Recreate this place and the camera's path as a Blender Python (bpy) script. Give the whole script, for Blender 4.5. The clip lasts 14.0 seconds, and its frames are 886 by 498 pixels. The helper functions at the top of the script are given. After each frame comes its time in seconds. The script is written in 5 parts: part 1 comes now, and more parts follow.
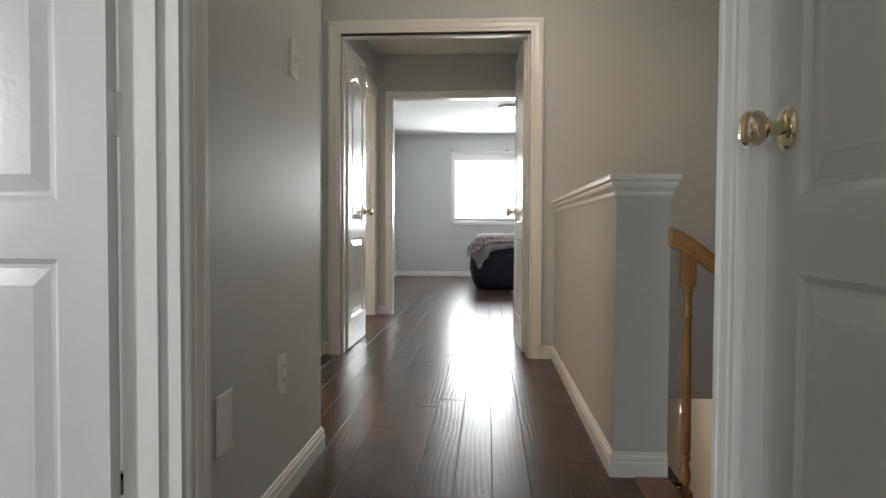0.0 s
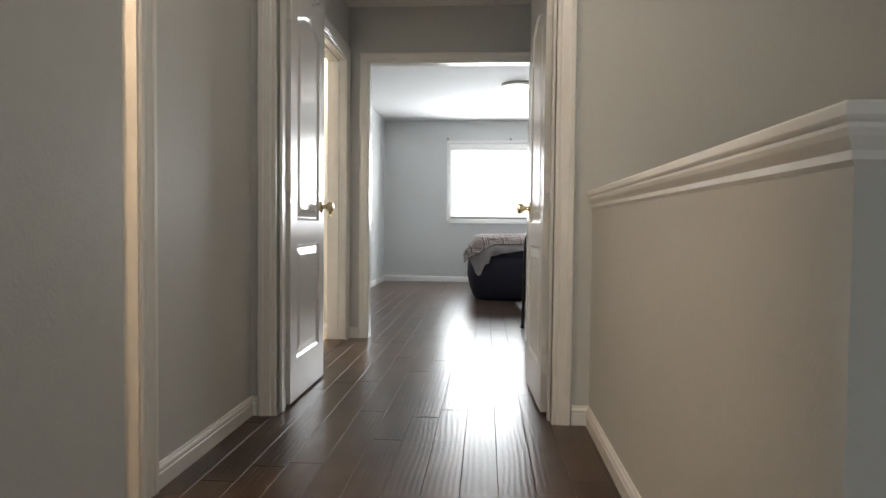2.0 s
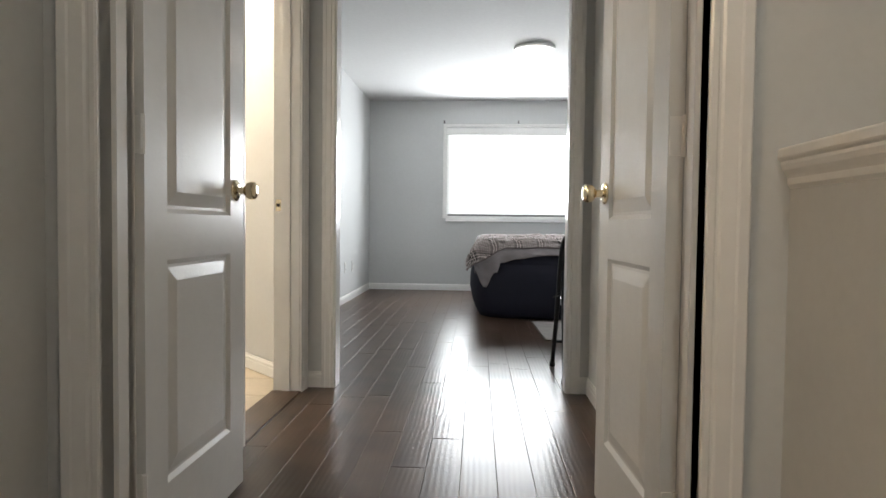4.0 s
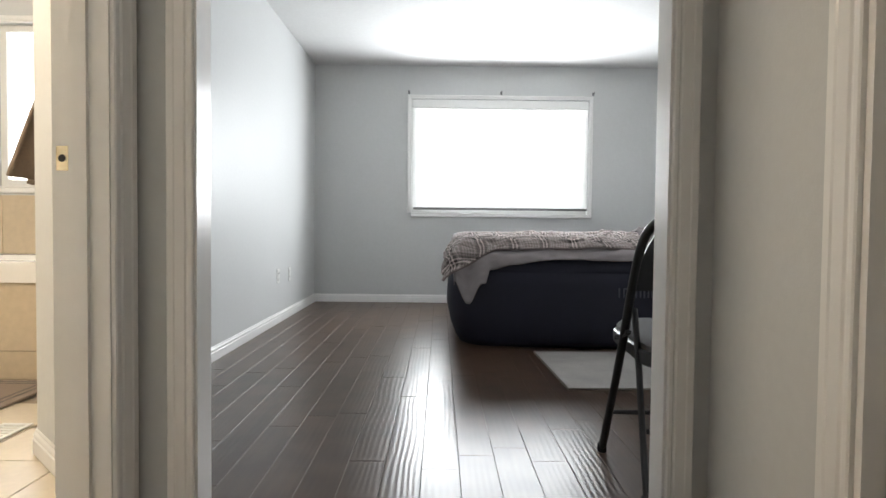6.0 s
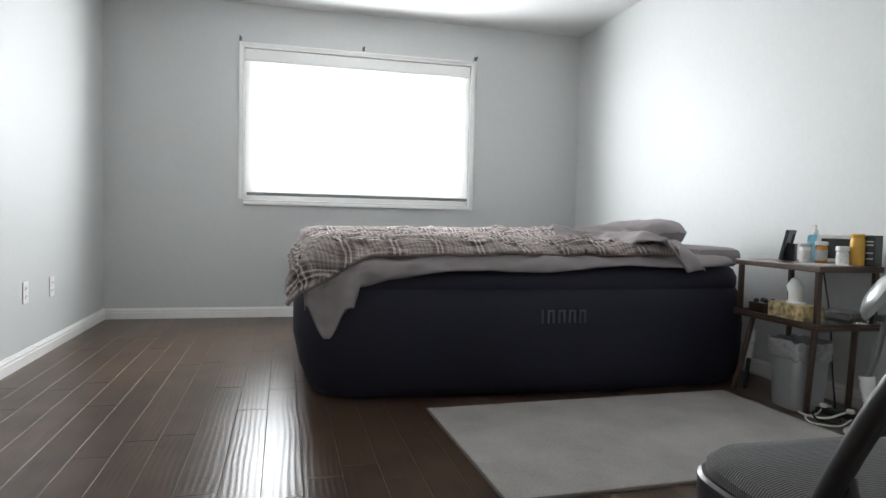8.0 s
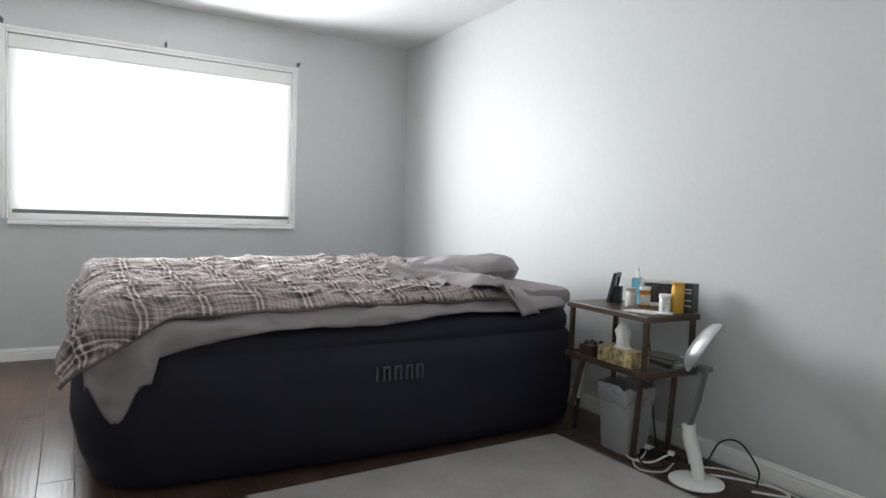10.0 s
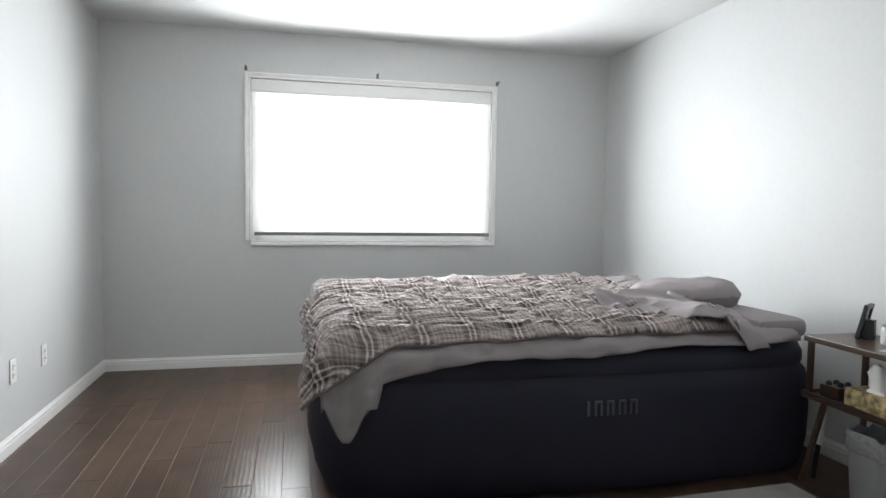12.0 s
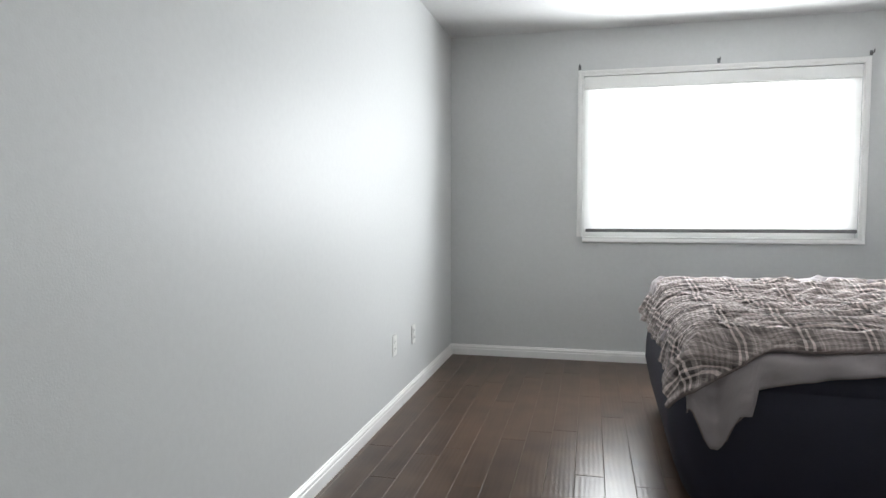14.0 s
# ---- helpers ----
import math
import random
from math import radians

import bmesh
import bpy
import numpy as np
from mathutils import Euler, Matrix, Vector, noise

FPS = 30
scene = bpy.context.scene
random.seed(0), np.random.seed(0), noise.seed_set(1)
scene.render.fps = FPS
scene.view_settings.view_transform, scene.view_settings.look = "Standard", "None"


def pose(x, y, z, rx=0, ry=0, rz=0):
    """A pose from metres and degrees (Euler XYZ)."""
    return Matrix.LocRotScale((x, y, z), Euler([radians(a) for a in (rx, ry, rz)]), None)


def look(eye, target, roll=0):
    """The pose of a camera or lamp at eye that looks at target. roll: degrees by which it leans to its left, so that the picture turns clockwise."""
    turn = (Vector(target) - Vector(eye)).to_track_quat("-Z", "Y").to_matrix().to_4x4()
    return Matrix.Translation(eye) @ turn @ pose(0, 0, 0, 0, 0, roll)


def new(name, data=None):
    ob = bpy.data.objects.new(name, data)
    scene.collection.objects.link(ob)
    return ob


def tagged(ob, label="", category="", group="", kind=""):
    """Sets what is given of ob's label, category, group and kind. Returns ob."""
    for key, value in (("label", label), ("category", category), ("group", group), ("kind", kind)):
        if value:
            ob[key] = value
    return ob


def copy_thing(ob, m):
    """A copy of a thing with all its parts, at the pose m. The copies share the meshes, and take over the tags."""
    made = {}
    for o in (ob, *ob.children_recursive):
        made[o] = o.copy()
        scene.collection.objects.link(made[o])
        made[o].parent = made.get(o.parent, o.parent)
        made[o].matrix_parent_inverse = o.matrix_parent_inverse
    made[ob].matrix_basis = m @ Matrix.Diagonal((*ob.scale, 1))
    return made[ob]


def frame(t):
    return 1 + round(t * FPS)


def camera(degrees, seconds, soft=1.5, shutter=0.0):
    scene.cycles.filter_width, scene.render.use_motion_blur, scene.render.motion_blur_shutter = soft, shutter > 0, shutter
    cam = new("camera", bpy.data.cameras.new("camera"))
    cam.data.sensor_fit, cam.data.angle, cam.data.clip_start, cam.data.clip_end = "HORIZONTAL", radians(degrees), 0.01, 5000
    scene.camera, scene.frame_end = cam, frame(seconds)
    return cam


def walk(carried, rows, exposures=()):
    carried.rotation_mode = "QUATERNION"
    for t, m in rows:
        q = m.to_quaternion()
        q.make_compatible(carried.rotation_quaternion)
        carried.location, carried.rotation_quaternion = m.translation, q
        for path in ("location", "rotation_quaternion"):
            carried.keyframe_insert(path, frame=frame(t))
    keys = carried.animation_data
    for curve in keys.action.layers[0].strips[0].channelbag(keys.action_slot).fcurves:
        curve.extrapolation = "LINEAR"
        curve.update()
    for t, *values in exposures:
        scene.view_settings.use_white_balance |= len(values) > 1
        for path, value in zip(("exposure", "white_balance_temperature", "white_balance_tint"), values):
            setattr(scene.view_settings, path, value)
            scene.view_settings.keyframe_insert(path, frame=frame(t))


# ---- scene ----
cam = camera(69.9, 14.0)
PATH = [
    (0, (0.614, 0.385, 0.832), (0.474, 2.379, 0.770), 0.3),
    (0.5, (0.619, 0.699, 0.844), (0.473, 2.692, 0.778), 0.4),
    (1, (0.613, 1.020, 0.850), (0.466, 3.013, 0.782), 0.5),
    (1.5, (0.602, 1.369, 0.854), (0.473, 3.363, 0.784), 0.6),
    (2, (0.585, 1.717, 0.860), (0.450, 3.712, 0.790), 0.6),
    (2.5, (0.542, 2.076, 0.875), (0.421, 4.071, 0.802), 0.6),
    (2.7, (0.516, 2.217, 0.873), (0.419, 4.213, 0.799), 0.6),
    (4.8, (0.373, 3.876, 0.835), (0.258, 5.872, 0.763), 0.7),
    (5, (0.348, 4.041, 0.824), (0.267, 6.039, 0.754), 0.8),
    (5.5, (0.319, 4.479, 0.814), (0.295, 6.477, 0.743), 0.8),
    (6, (0.311, 4.889, 0.801), (0.322, 6.887, 0.734), 0.6),
    (6.5, (0.262, 5.295, 0.801), (0.346, 7.292, 0.729), 0.8),
    (7, (0.244, 5.677, 0.801), (0.358, 7.673, 0.725), 0.7),
    (7.5, (0.256, 6.003, 0.801), (0.562, 7.978, 0.717), 1.0),
    (8, (0.315, 6.298, 0.828), (0.805, 8.235, 0.736), 1.3),
    (8.5, (0.381, 6.419, 0.901), (1.236, 8.223, 0.788), 1.5),
    (8.7, (0.366, 6.511, 0.906), (1.390, 8.226, 0.802), 2.2),
    (10.8, (0.377, 6.631, 1.189), (1.337, 8.381, 1.075), 1.4),
    (11, (0.370, 6.643, 1.199), (1.244, 8.438, 1.082), 1.2),
    (11.5, (0.343, 6.661, 1.194), (1.006, 8.544, 1.080), 1.1),
    (12, (0.300, 6.677, 1.194), (0.765, 8.619, 1.075), 0.8),
    (12.5, (0.238, 6.687, 1.197), (0.512, 8.664, 1.077), 0.7),
    (13, (0.180, 6.680, 1.207), (0.259, 8.674, 1.078), 0.5),
    (13.5, (0.137, 6.693, 1.175), (-0.029, 8.683, 1.054), 0.2),
    (14, (0.061, 6.694, 1.153), (-0.390, 8.638, 1.034), -0.1),
]
walk(cam, [(t, look(eye, target, roll)) for t, eye, target, roll in PATH])

# ---- world, lights, exposure ----
world = bpy.data.worlds.new("overcast_sky")
scene.world = world
world.use_nodes = True
wn = world.node_tree
sky = wn.nodes.new("ShaderNodeTexSky")
sky.sky_type = "NISHITA"
sky.sun_disc = False
sky.sun_elevation = radians(42)
sky.sun_rotation = radians(200)
wn.nodes["Background"].inputs["Strength"].default_value = 0.12
wn.links.new(sky.outputs["Color"], wn.nodes["Background"].inputs["Color"])

sun_data = bpy.data.lights.new("sun", "SUN")
sun_data.energy, sun_data.angle, sun_data.color = 0.8, radians(12), (1.0, 0.96, 0.9)
new("sun", sun_data).matrix_world = look((0, 0, 10), (4, 8, 0))


def window_light(name, place, target, width, height, watts, colour, spread=180):
    data = bpy.data.lights.new(name, "AREA")
    data.shape, data.size, data.size_y = "RECTANGLE", width, height
    data.energy, data.color, data.spread = watts, colour, radians(spread)
    new(name, data).matrix_world = look(place, target)


def bulb(name, place, watts, colour, size=0.1):
    data = bpy.data.lights.new(name, "POINT")
    data.energy, data.color, data.shadow_soft_size = watts, colour, size
    new(name, data).location = place


DAY = (0.93, 0.97, 1.0)
WARM = (1.0, 0.72, 0.45)
window_light("bedroom_daylight", (0.953, 11.64, 1.55), (0.953, 5, 1.55), 1.84, 1.07, 111, DAY, 156)
window_light("ensuite_daylight", (-2.04, 8.9, 1.57), (-2.04, 5, 1.57), 0.8, 0.9, 16, DAY)
window_light("side_room_daylight", (-3.17, -0.9, 1.5), (-0.3, 1.6, 1.0), 0.5, 0.95, 78, (0.96, 0.98, 0.97))
# added fill from behind the path's start, with no known window there
window_light("back_fill", (0.8, -2.45, 1.5), (-0.3, 2.0, 1.1), 0.6, 1.0, 17, (0.98, 0.98, 0.92))
bulb("ensuite_bulb", (-1.6, 6.4, 2.3), 84, (1.0, 0.82, 0.6))
bulb("bathroom_bulb", (-1.15, 3.0, 2.1), 42, WARM)
bulb("downstairs_bulb", (1.9, 5.6, -0.62), 30, (1.0, 0.90, 0.76))
# added fill lamp to lift the hall walls; no hall fixture is known
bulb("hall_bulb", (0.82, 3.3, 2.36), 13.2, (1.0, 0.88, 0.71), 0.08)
bulb("ceiling_light_bulb", (0.93, 9.15, 2.36), 0.9, (1.0, 0.95, 0.88), 0.08)


# ---- materials ----
def material(name, colour, rough=0.5, metal=0.0, var=0.06, grain=40.0, bump=0.0, bump_scale=200.0, stain=1.3, spec=0.5):
    """Paint, plastic, metal or stone with variation at two scales and a fine relief."""
    m = bpy.data.materials.new(name)
    m.use_nodes = True
    n, l = m.node_tree.nodes, m.node_tree.links
    b = n["Principled BSDF"]
    b.inputs["Roughness"].default_value, b.inputs["Metallic"].default_value = rough, metal
    b.inputs["Specular IOR Level"].default_value = spec
    tc = n.new("ShaderNodeTexCoord")
    fine, wide = n.new("ShaderNodeTexNoise"), n.new("ShaderNodeTexNoise")
    fine.inputs["Scale"].default_value, wide.inputs["Scale"].default_value = grain, stain
    wide.inputs["Detail"].default_value = 4
    add = n.new("ShaderNodeMath")
    add.operation = "ADD"
    ramp = n.new("ShaderNodeMapRange")
    ramp.inputs["From Min"].default_value, ramp.inputs["From Max"].default_value = 0.6, 1.4
    ramp.inputs["To Min"].default_value, ramp.inputs["To Max"].default_value = 1 - var, 1 + var
    mix = n.new("ShaderNodeMix")
    mix.data_type, mix.blend_type = "RGBA", "MULTIPLY"
    mix.inputs["Factor"].default_value = 1.0
    mix.inputs["A"].default_value = (*colour, 1)
    for t in (fine, wide):
        l.new(tc.outputs["Object"], t.inputs["Vector"])
    l.new(fine.outputs["Fac"], add.inputs[0])
    l.new(wide.outputs["Fac"], add.inputs[1])
    l.new(add.outputs[0], ramp.inputs["Value"])
    l.new(ramp.outputs["Result"], mix.inputs["B"])
    l.new(mix.outputs["Result"], b.inputs["Base Color"])
    if bump:
        bt, bp = n.new("ShaderNodeTexNoise"), n.new("ShaderNodeBump")
        bt.inputs["Scale"].default_value, bt.inputs["Detail"].default_value = bump_scale, 3
        bp.inputs["Strength"].default_value, bp.inputs["Distance"].default_value = bump, 0.002
        l.new(tc.outputs["Object"], bt.inputs["Vector"])
        l.new(bt.outputs["Fac"], bp.inputs["Height"])
        l.new(bp.outputs["Normal"], b.inputs["Normal"])
    return m


def wood(name, dark, light, rough=0.35, axis="Y", scale=14.0, spread=0.5, relief=0.0, coat=0.0):
    """Wood with long grain, boards that differ in tone, and a scraped relief where asked."""
    m = bpy.data.materials.new(name)
    m.use_nodes = True
    n, l = m.node_tree.nodes, m.node_tree.links
    b = n["Principled BSDF"]
    tc, mp, info = n.new("ShaderNodeTexCoord"), n.new("ShaderNodeMapping"), n.new("ShaderNodeObjectInfo")
    long = {"X": (0.06, 1, 1), "Y": (1, 0.06, 1), "Z": (1, 1, 0.06)}[axis]
    mp.inputs["Scale"].default_value = long
    shift = n.new("ShaderNodeVectorMath")
    shift.operation = "ADD"
    far = n.new("ShaderNodeMath")
    far.operation = "MULTIPLY"
    far.inputs[1].default_value = 57.0
    l.new(info.outputs["Random"], far.inputs[0])
    l.new(tc.outputs["Object"], shift.inputs[0])
    l.new(far.outputs[0], shift.inputs[1])
    l.new(shift.outputs[0], mp.inputs["Vector"])
    grain, cloud = n.new("ShaderNodeTexNoise"), n.new("ShaderNodeTexNoise")
    grain.inputs["Scale"].default_value, grain.inputs["Detail"].default_value, grain.inputs["Distortion"].default_value = scale * 4, 2, 0.4
    cloud.inputs["Scale"].default_value, cloud.inputs["Detail"].default_value = 5.0, 1
    l.new(mp.outputs[0], grain.inputs["Vector"])
    l.new(shift.outputs[0], cloud.inputs["Vector"])
    a, c = n.new("ShaderNodeMath"), n.new("ShaderNodeMath")
    a.operation = c.operation = "MULTIPLY_ADD"
    a.inputs[1].default_value = 0.5
    c.inputs[1].default_value = spread
    l.new(grain.outputs["Fac"], a.inputs[0])
    l.new(cloud.outputs["Fac"], a.inputs[2])
    l.new(info.outputs["Random"], c.inputs[0])
    l.new(a.outputs[0], c.inputs[2])
    ramp = n.new("ShaderNodeMapRange")
    ramp.inputs["From Min"].default_value, ramp.inputs["From Max"].default_value = 0.45, 1.05 + spread
    mix = n.new("ShaderNodeMix")
    mix.data_type = "RGBA"
    mix.inputs["A"].default_value, mix.inputs["B"].default_value = (*dark, 1), (*light, 1)
    l.new(c.outputs[0], ramp.inputs["Value"])
    l.new(ramp.outputs["Result"], mix.inputs["Factor"])
    l.new(mix.outputs["Result"], b.inputs["Base Color"])
    b.inputs["Roughness"].default_value, b.inputs["Coat Weight"].default_value, b.inputs["Coat Roughness"].default_value = rough, coat, 0.16
    bp = n.new("ShaderNodeBump")
    bp.inputs["Strength"].default_value, bp.inputs["Distance"].default_value = (1.0, 0.004) if relief else (0.25, 0.001)
    if relief:
        wave, mp2, patch, mul = n.new("ShaderNodeTexWave"), n.new("ShaderNodeMapping"), n.new("ShaderNodeTexNoise"), n.new("ShaderNodeMath")
        mp2.inputs["Scale"].default_value = (1, 0.22, 1)
        wave.bands_direction = "X"
        wave.inputs["Scale"].default_value, wave.inputs["Distortion"].default_value = 15.0, 7.0
        wave.inputs["Detail"].default_value, wave.inputs["Detail Scale"].default_value = 1.0, 0.45
        patch.inputs["Scale"].default_value, patch.inputs["Detail"].default_value = 6.0, 1.0
        mul.operation = "MULTIPLY"
        l.new(shift.outputs[0], mp2.inputs["Vector"])
        l.new(mp2.outputs[0], wave.inputs["Vector"])
        l.new(mp2.outputs[0], patch.inputs["Vector"])
        l.new(wave.outputs["Fac"], mul.inputs[0])
        l.new(patch.outputs["Fac"], mul.inputs[1])
        l.new(mul.outputs[0], bp.inputs["Height"])
        bp.inputs["Strength"].default_value, bp.inputs["Distance"].default_value = relief, 0.0006
    else:
        l.new(grain.outputs["Fac"], bp.inputs["Height"])
    l.new(bp.outputs["Normal"], b.inputs["Normal"])
    if coat:
        l.new(bp.outputs["Normal"], b.inputs["Coat Normal"])
    return m


def glow(name, colour, strength):
    m = bpy.data.materials.new(name)
    m.use_nodes = True
    b = m.node_tree.nodes["Principled BSDF"]
    b.inputs["Base Color"].default_value = (*colour, 1)
    b.inputs["Emission Color"].default_value = (*colour, 1)
    b.inputs["Emission Strength"].default_value = strength
    return m


def glassy(name, colour=(1, 1, 1), rough=0.02):
    m = bpy.data.materials.new(name)
    m.use_nodes = True
    b = m.node_tree.nodes["Principled BSDF"]
    b.inputs["Base Color"].default_value = (*colour, 1)
    b.inputs["Transmission Weight"].default_value, b.inputs["Roughness"].default_value = 1.0, rough
    return m


def shade_cloth(name):
    m = bpy.data.materials.new(name)
    m.use_nodes = True
    n, l = m.node_tree.nodes, m.node_tree.links
    out = n["Material Output"]
    d, t, x = n.new("ShaderNodeBsdfDiffuse"), n.new("ShaderNodeBsdfTranslucent"), n.new("ShaderNodeMixShader")
    d.inputs["Color"].default_value = t.inputs["Color"].default_value = (0.88, 0.88, 0.87, 1)
    x.inputs["Fac"].default_value = 0.6
    l.new(d.outputs[0], x.inputs[1])
    l.new(t.outputs[0], x.inputs[2])
    l.new(x.outputs[0], out.inputs["Surface"])
    return m


def plaid(name):
    """Taupe flannel with white and dark brown bands both ways, laid along the cloth."""
    m = bpy.data.materials.new(name)
    m.use_nodes = True
    n, l = m.node_tree.nodes, m.node_tree.links
    b = n["Principled BSDF"]
    b.inputs["Roughness"].default_value = 0.95
    b.inputs["Specular IOR Level"].default_value = 0.15
    b.inputs["Sheen Weight"].default_value = 0.15
    uv, sep = n.new("ShaderNodeUVMap"), n.new("ShaderNodeSeparateXYZ")
    uv.uv_map = "cloth"
    l.new(uv.outputs[0], sep.inputs[0])
    bands = []
    for axis in ("X", "Y"):
        per = n.new("ShaderNodeMath")
        per.operation = "MULTIPLY_ADD"
        per.inputs[1].default_value, per.inputs[2].default_value = 1 / 0.21, 0.83 if axis == "X" else 0.64
        fr = n.new("ShaderNodeMath")
        fr.operation = "FRACT"
        ramp = n.new("ShaderNodeValToRGB")
        ramp.color_ramp.interpolation = "CONSTANT"
        stops = [(0.045 * k, 0.50 if k % 2 else 0.27) for k in range(11)]
        stops += [(0.495, 0.07), (0.59, 0.88), (0.635, 0.08), (0.70, 0.88), (0.745, 0.08), (0.82, 0.36), (0.865, 0.66), (0.89, 0.28), (0.93, 0.50), (0.965, 0.27)]
        for k, (at, v) in enumerate(stops):
            e = ramp.color_ramp.elements[k] if k < 2 else ramp.color_ramp.elements.new(at)
            e.position, e.color = at, (v, v, v, 1)
        l.new(sep.outputs[axis], per.inputs[0])
        l.new(per.outputs[0], fr.inputs[0])
        l.new(fr.outputs[0], ramp.inputs["Fac"])
        bands.append(ramp)
    avg = n.new("ShaderNodeMix")
    avg.data_type = "RGBA"
    avg.inputs["Factor"].default_value = 0.5
    l.new(bands[0].outputs["Color"], avg.inputs["A"])
    l.new(bands[1].outputs["Color"], avg.inputs["B"])
    tint = n.new("ShaderNodeMix")
    tint.data_type, tint.blend_type = "RGBA", "MULTIPLY"
    tint.inputs["Factor"].default_value = 1.0
    tint.inputs["B"].default_value = (0.93, 0.80, 0.765, 1)
    l.new(avg.outputs["Result"], tint.inputs["A"])
    l.new(tint.outputs["Result"], b.inputs["Base Color"])
    weave, bp = n.new("ShaderNodeTexNoise"), n.new("ShaderNodeBump")
    weave.inputs["Scale"].default_value = 700
    bp.inputs["Strength"].default_value, bp.inputs["Distance"].default_value = 0.4, 0.001
    l.new(weave.outputs["Fac"], bp.inputs["Height"])
    stretch, crease, fold = n.new("ShaderNodeMapping"), n.new("ShaderNodeTexNoise"), n.new("ShaderNodeBump")
    stretch.inputs["Scale"].default_value = (20, 85, 1)
    crease.inputs["Scale"].default_value, crease.inputs["Detail"].default_value, crease.inputs["Distortion"].default_value = 1.0, 3, 0.8
    fold.inputs["Strength"].default_value, fold.inputs["Distance"].default_value = 1.0, 0.010
    l.new(uv.outputs[0], stretch.inputs["Vector"])
    l.new(stretch.outputs[0], crease.inputs["Vector"])
    l.new(crease.outputs["Fac"], fold.inputs["Height"])
    l.new(fold.outputs["Normal"], bp.inputs["Normal"])
    l.new(bp.outputs["Normal"], b.inputs["Normal"])
    return m


def ribbed(name, dark, light, count):
    m = bpy.data.materials.new(name)
    m.use_nodes = True
    n, l = m.node_tree.nodes, m.node_tree.links
    b = n["Principled BSDF"]
    b.inputs["Roughness"].default_value = 0.9
    tc, w, mix, bp = n.new("ShaderNodeTexCoord"), n.new("ShaderNodeTexWave"), n.new("ShaderNodeMix"), n.new("ShaderNodeBump")
    w.bands_direction = "Y"
    w.inputs["Scale"].default_value = count
    w.inputs["Distortion"].default_value, w.inputs["Detail"].default_value, w.inputs["Detail Scale"].default_value = 0.6, 2, 40
    mix.data_type = "RGBA"
    mix.inputs["A"].default_value, mix.inputs["B"].default_value = (*dark, 1), (*light, 1)
    l.new(tc.outputs["Object"], w.inputs["Vector"])
    l.new(w.outputs["Fac"], mix.inputs["Factor"])
    l.new(mix.outputs["Result"], b.inputs["Base Color"])
    bp.inputs["Strength"].default_value, bp.inputs["Distance"].default_value = 0.6, 0.002
    l.new(w.outputs["Fac"], bp.inputs["Height"])
    l.new(bp.outputs["Normal"], b.inputs["Normal"])
    return m


WALL = material("grey_wall_paint", (0.615, 0.625, 0.622), 0.46, var=0.03, bump=0.2, bump_scale=160, spec=0.16)
CREAM = material("cream_wall_paint", (0.72, 0.66, 0.55), 0.5, var=0.03, bump=0.2, bump_scale=160)
CEIL = material("ceiling_paint", (0.70, 0.70, 0.695), 0.85, var=0.04, bump=0.5, bump_scale=90)
TRIM = material("white_trim_paint", (0.84, 0.835, 0.82), 0.28, var=0.03, grain=18, bump=0.12, bump_scale=120)
DOOR = material("white_door_paint", (0.76, 0.76, 0.75), 0.25, var=0.03, grain=18, bump=0.22, bump_scale=70)
BRASS = material("polished_brass", (0.82, 0.71, 0.50), 0.14, 1.0, var=0.08)
STEEL = material("brushed_steel", (0.55, 0.55, 0.54), 0.3, 1.0)
BAR = material("grey_shade_bar", (0.20, 0.20, 0.20), 0.5)
NICKEL = material("pale_nickel", (0.76, 0.75, 0.73), 0.45, 0.1)
PLASTIC = material("white_plastic", (0.82, 0.82, 0.80), 0.35, var=0.02)
SLOT = material("dark_slot", (0.02, 0.02, 0.02), 0.6)
FLOOR = wood("dark_scraped_laminate", (0.036, 0.021, 0.014), (0.108, 0.067, 0.045), 0.28, "Y", 9.0, 0.25, relief=0.85, coat=0.0)
FLOOR.node_tree.nodes["Principled BSDF"].inputs["Specular IOR Level"].default_value = 0.27
JOINT = material("floor_joint", (0.03, 0.018, 0.012), 0.7)
# lighter brown paints in the glint that plank bevels catch at the joints
EDGE = wood("plank_edge_glint", (0.075, 0.049, 0.035), (0.145, 0.10, 0.074), 0.5, "Y", 9.0, 0.15)
OAK = wood("honey_oak", (0.25, 0.115, 0.04), (0.46, 0.25, 0.10), 0.35, "Z", 16, 0.15)
NOSING = wood("brown_stair_wood", (0.10, 0.045, 0.02), (0.21, 0.10, 0.05), 0.25, "Y", 12, 0.2)
TILE = material("cream_floor_tile", (0.62, 0.54, 0.42), 0.35, var=0.08, grain=30, stain=3.0)
WALLTILE = material("beige_wall_tile", (0.60, 0.50, 0.36), 0.2, var=0.08, grain=30, stain=3.0)
GROUT = material("grey_grout", (0.36, 0.30, 0.23), 0.9)
TUB = material("white_acrylic", (0.82, 0.80, 0.76), 0.15, var=0.02)
SHADE = shade_cloth("white_shade_cloth")
GLASS = glassy("window_glass")
LAMP_GLASS = glow("lit_opal_glass", (1.0, 0.96, 0.9), 5.0)
NAVY = material("navy_flocked_vinyl", (0.0118, 0.0122, 0.026), 0.66, var=0.25, grain=300, bump=0.2, bump_scale=350, stain=2.5, spec=0.4)
MARK = material("grey_print", (0.075, 0.077, 0.10), 0.5, var=0.2)
SHEET = material("grey_cotton_sheet", (0.335, 0.305, 0.312), 0.9, var=0.06, grain=300, bump=0.3, bump_scale=500, spec=0.2)
PLAID = plaid("plaid_flannel")
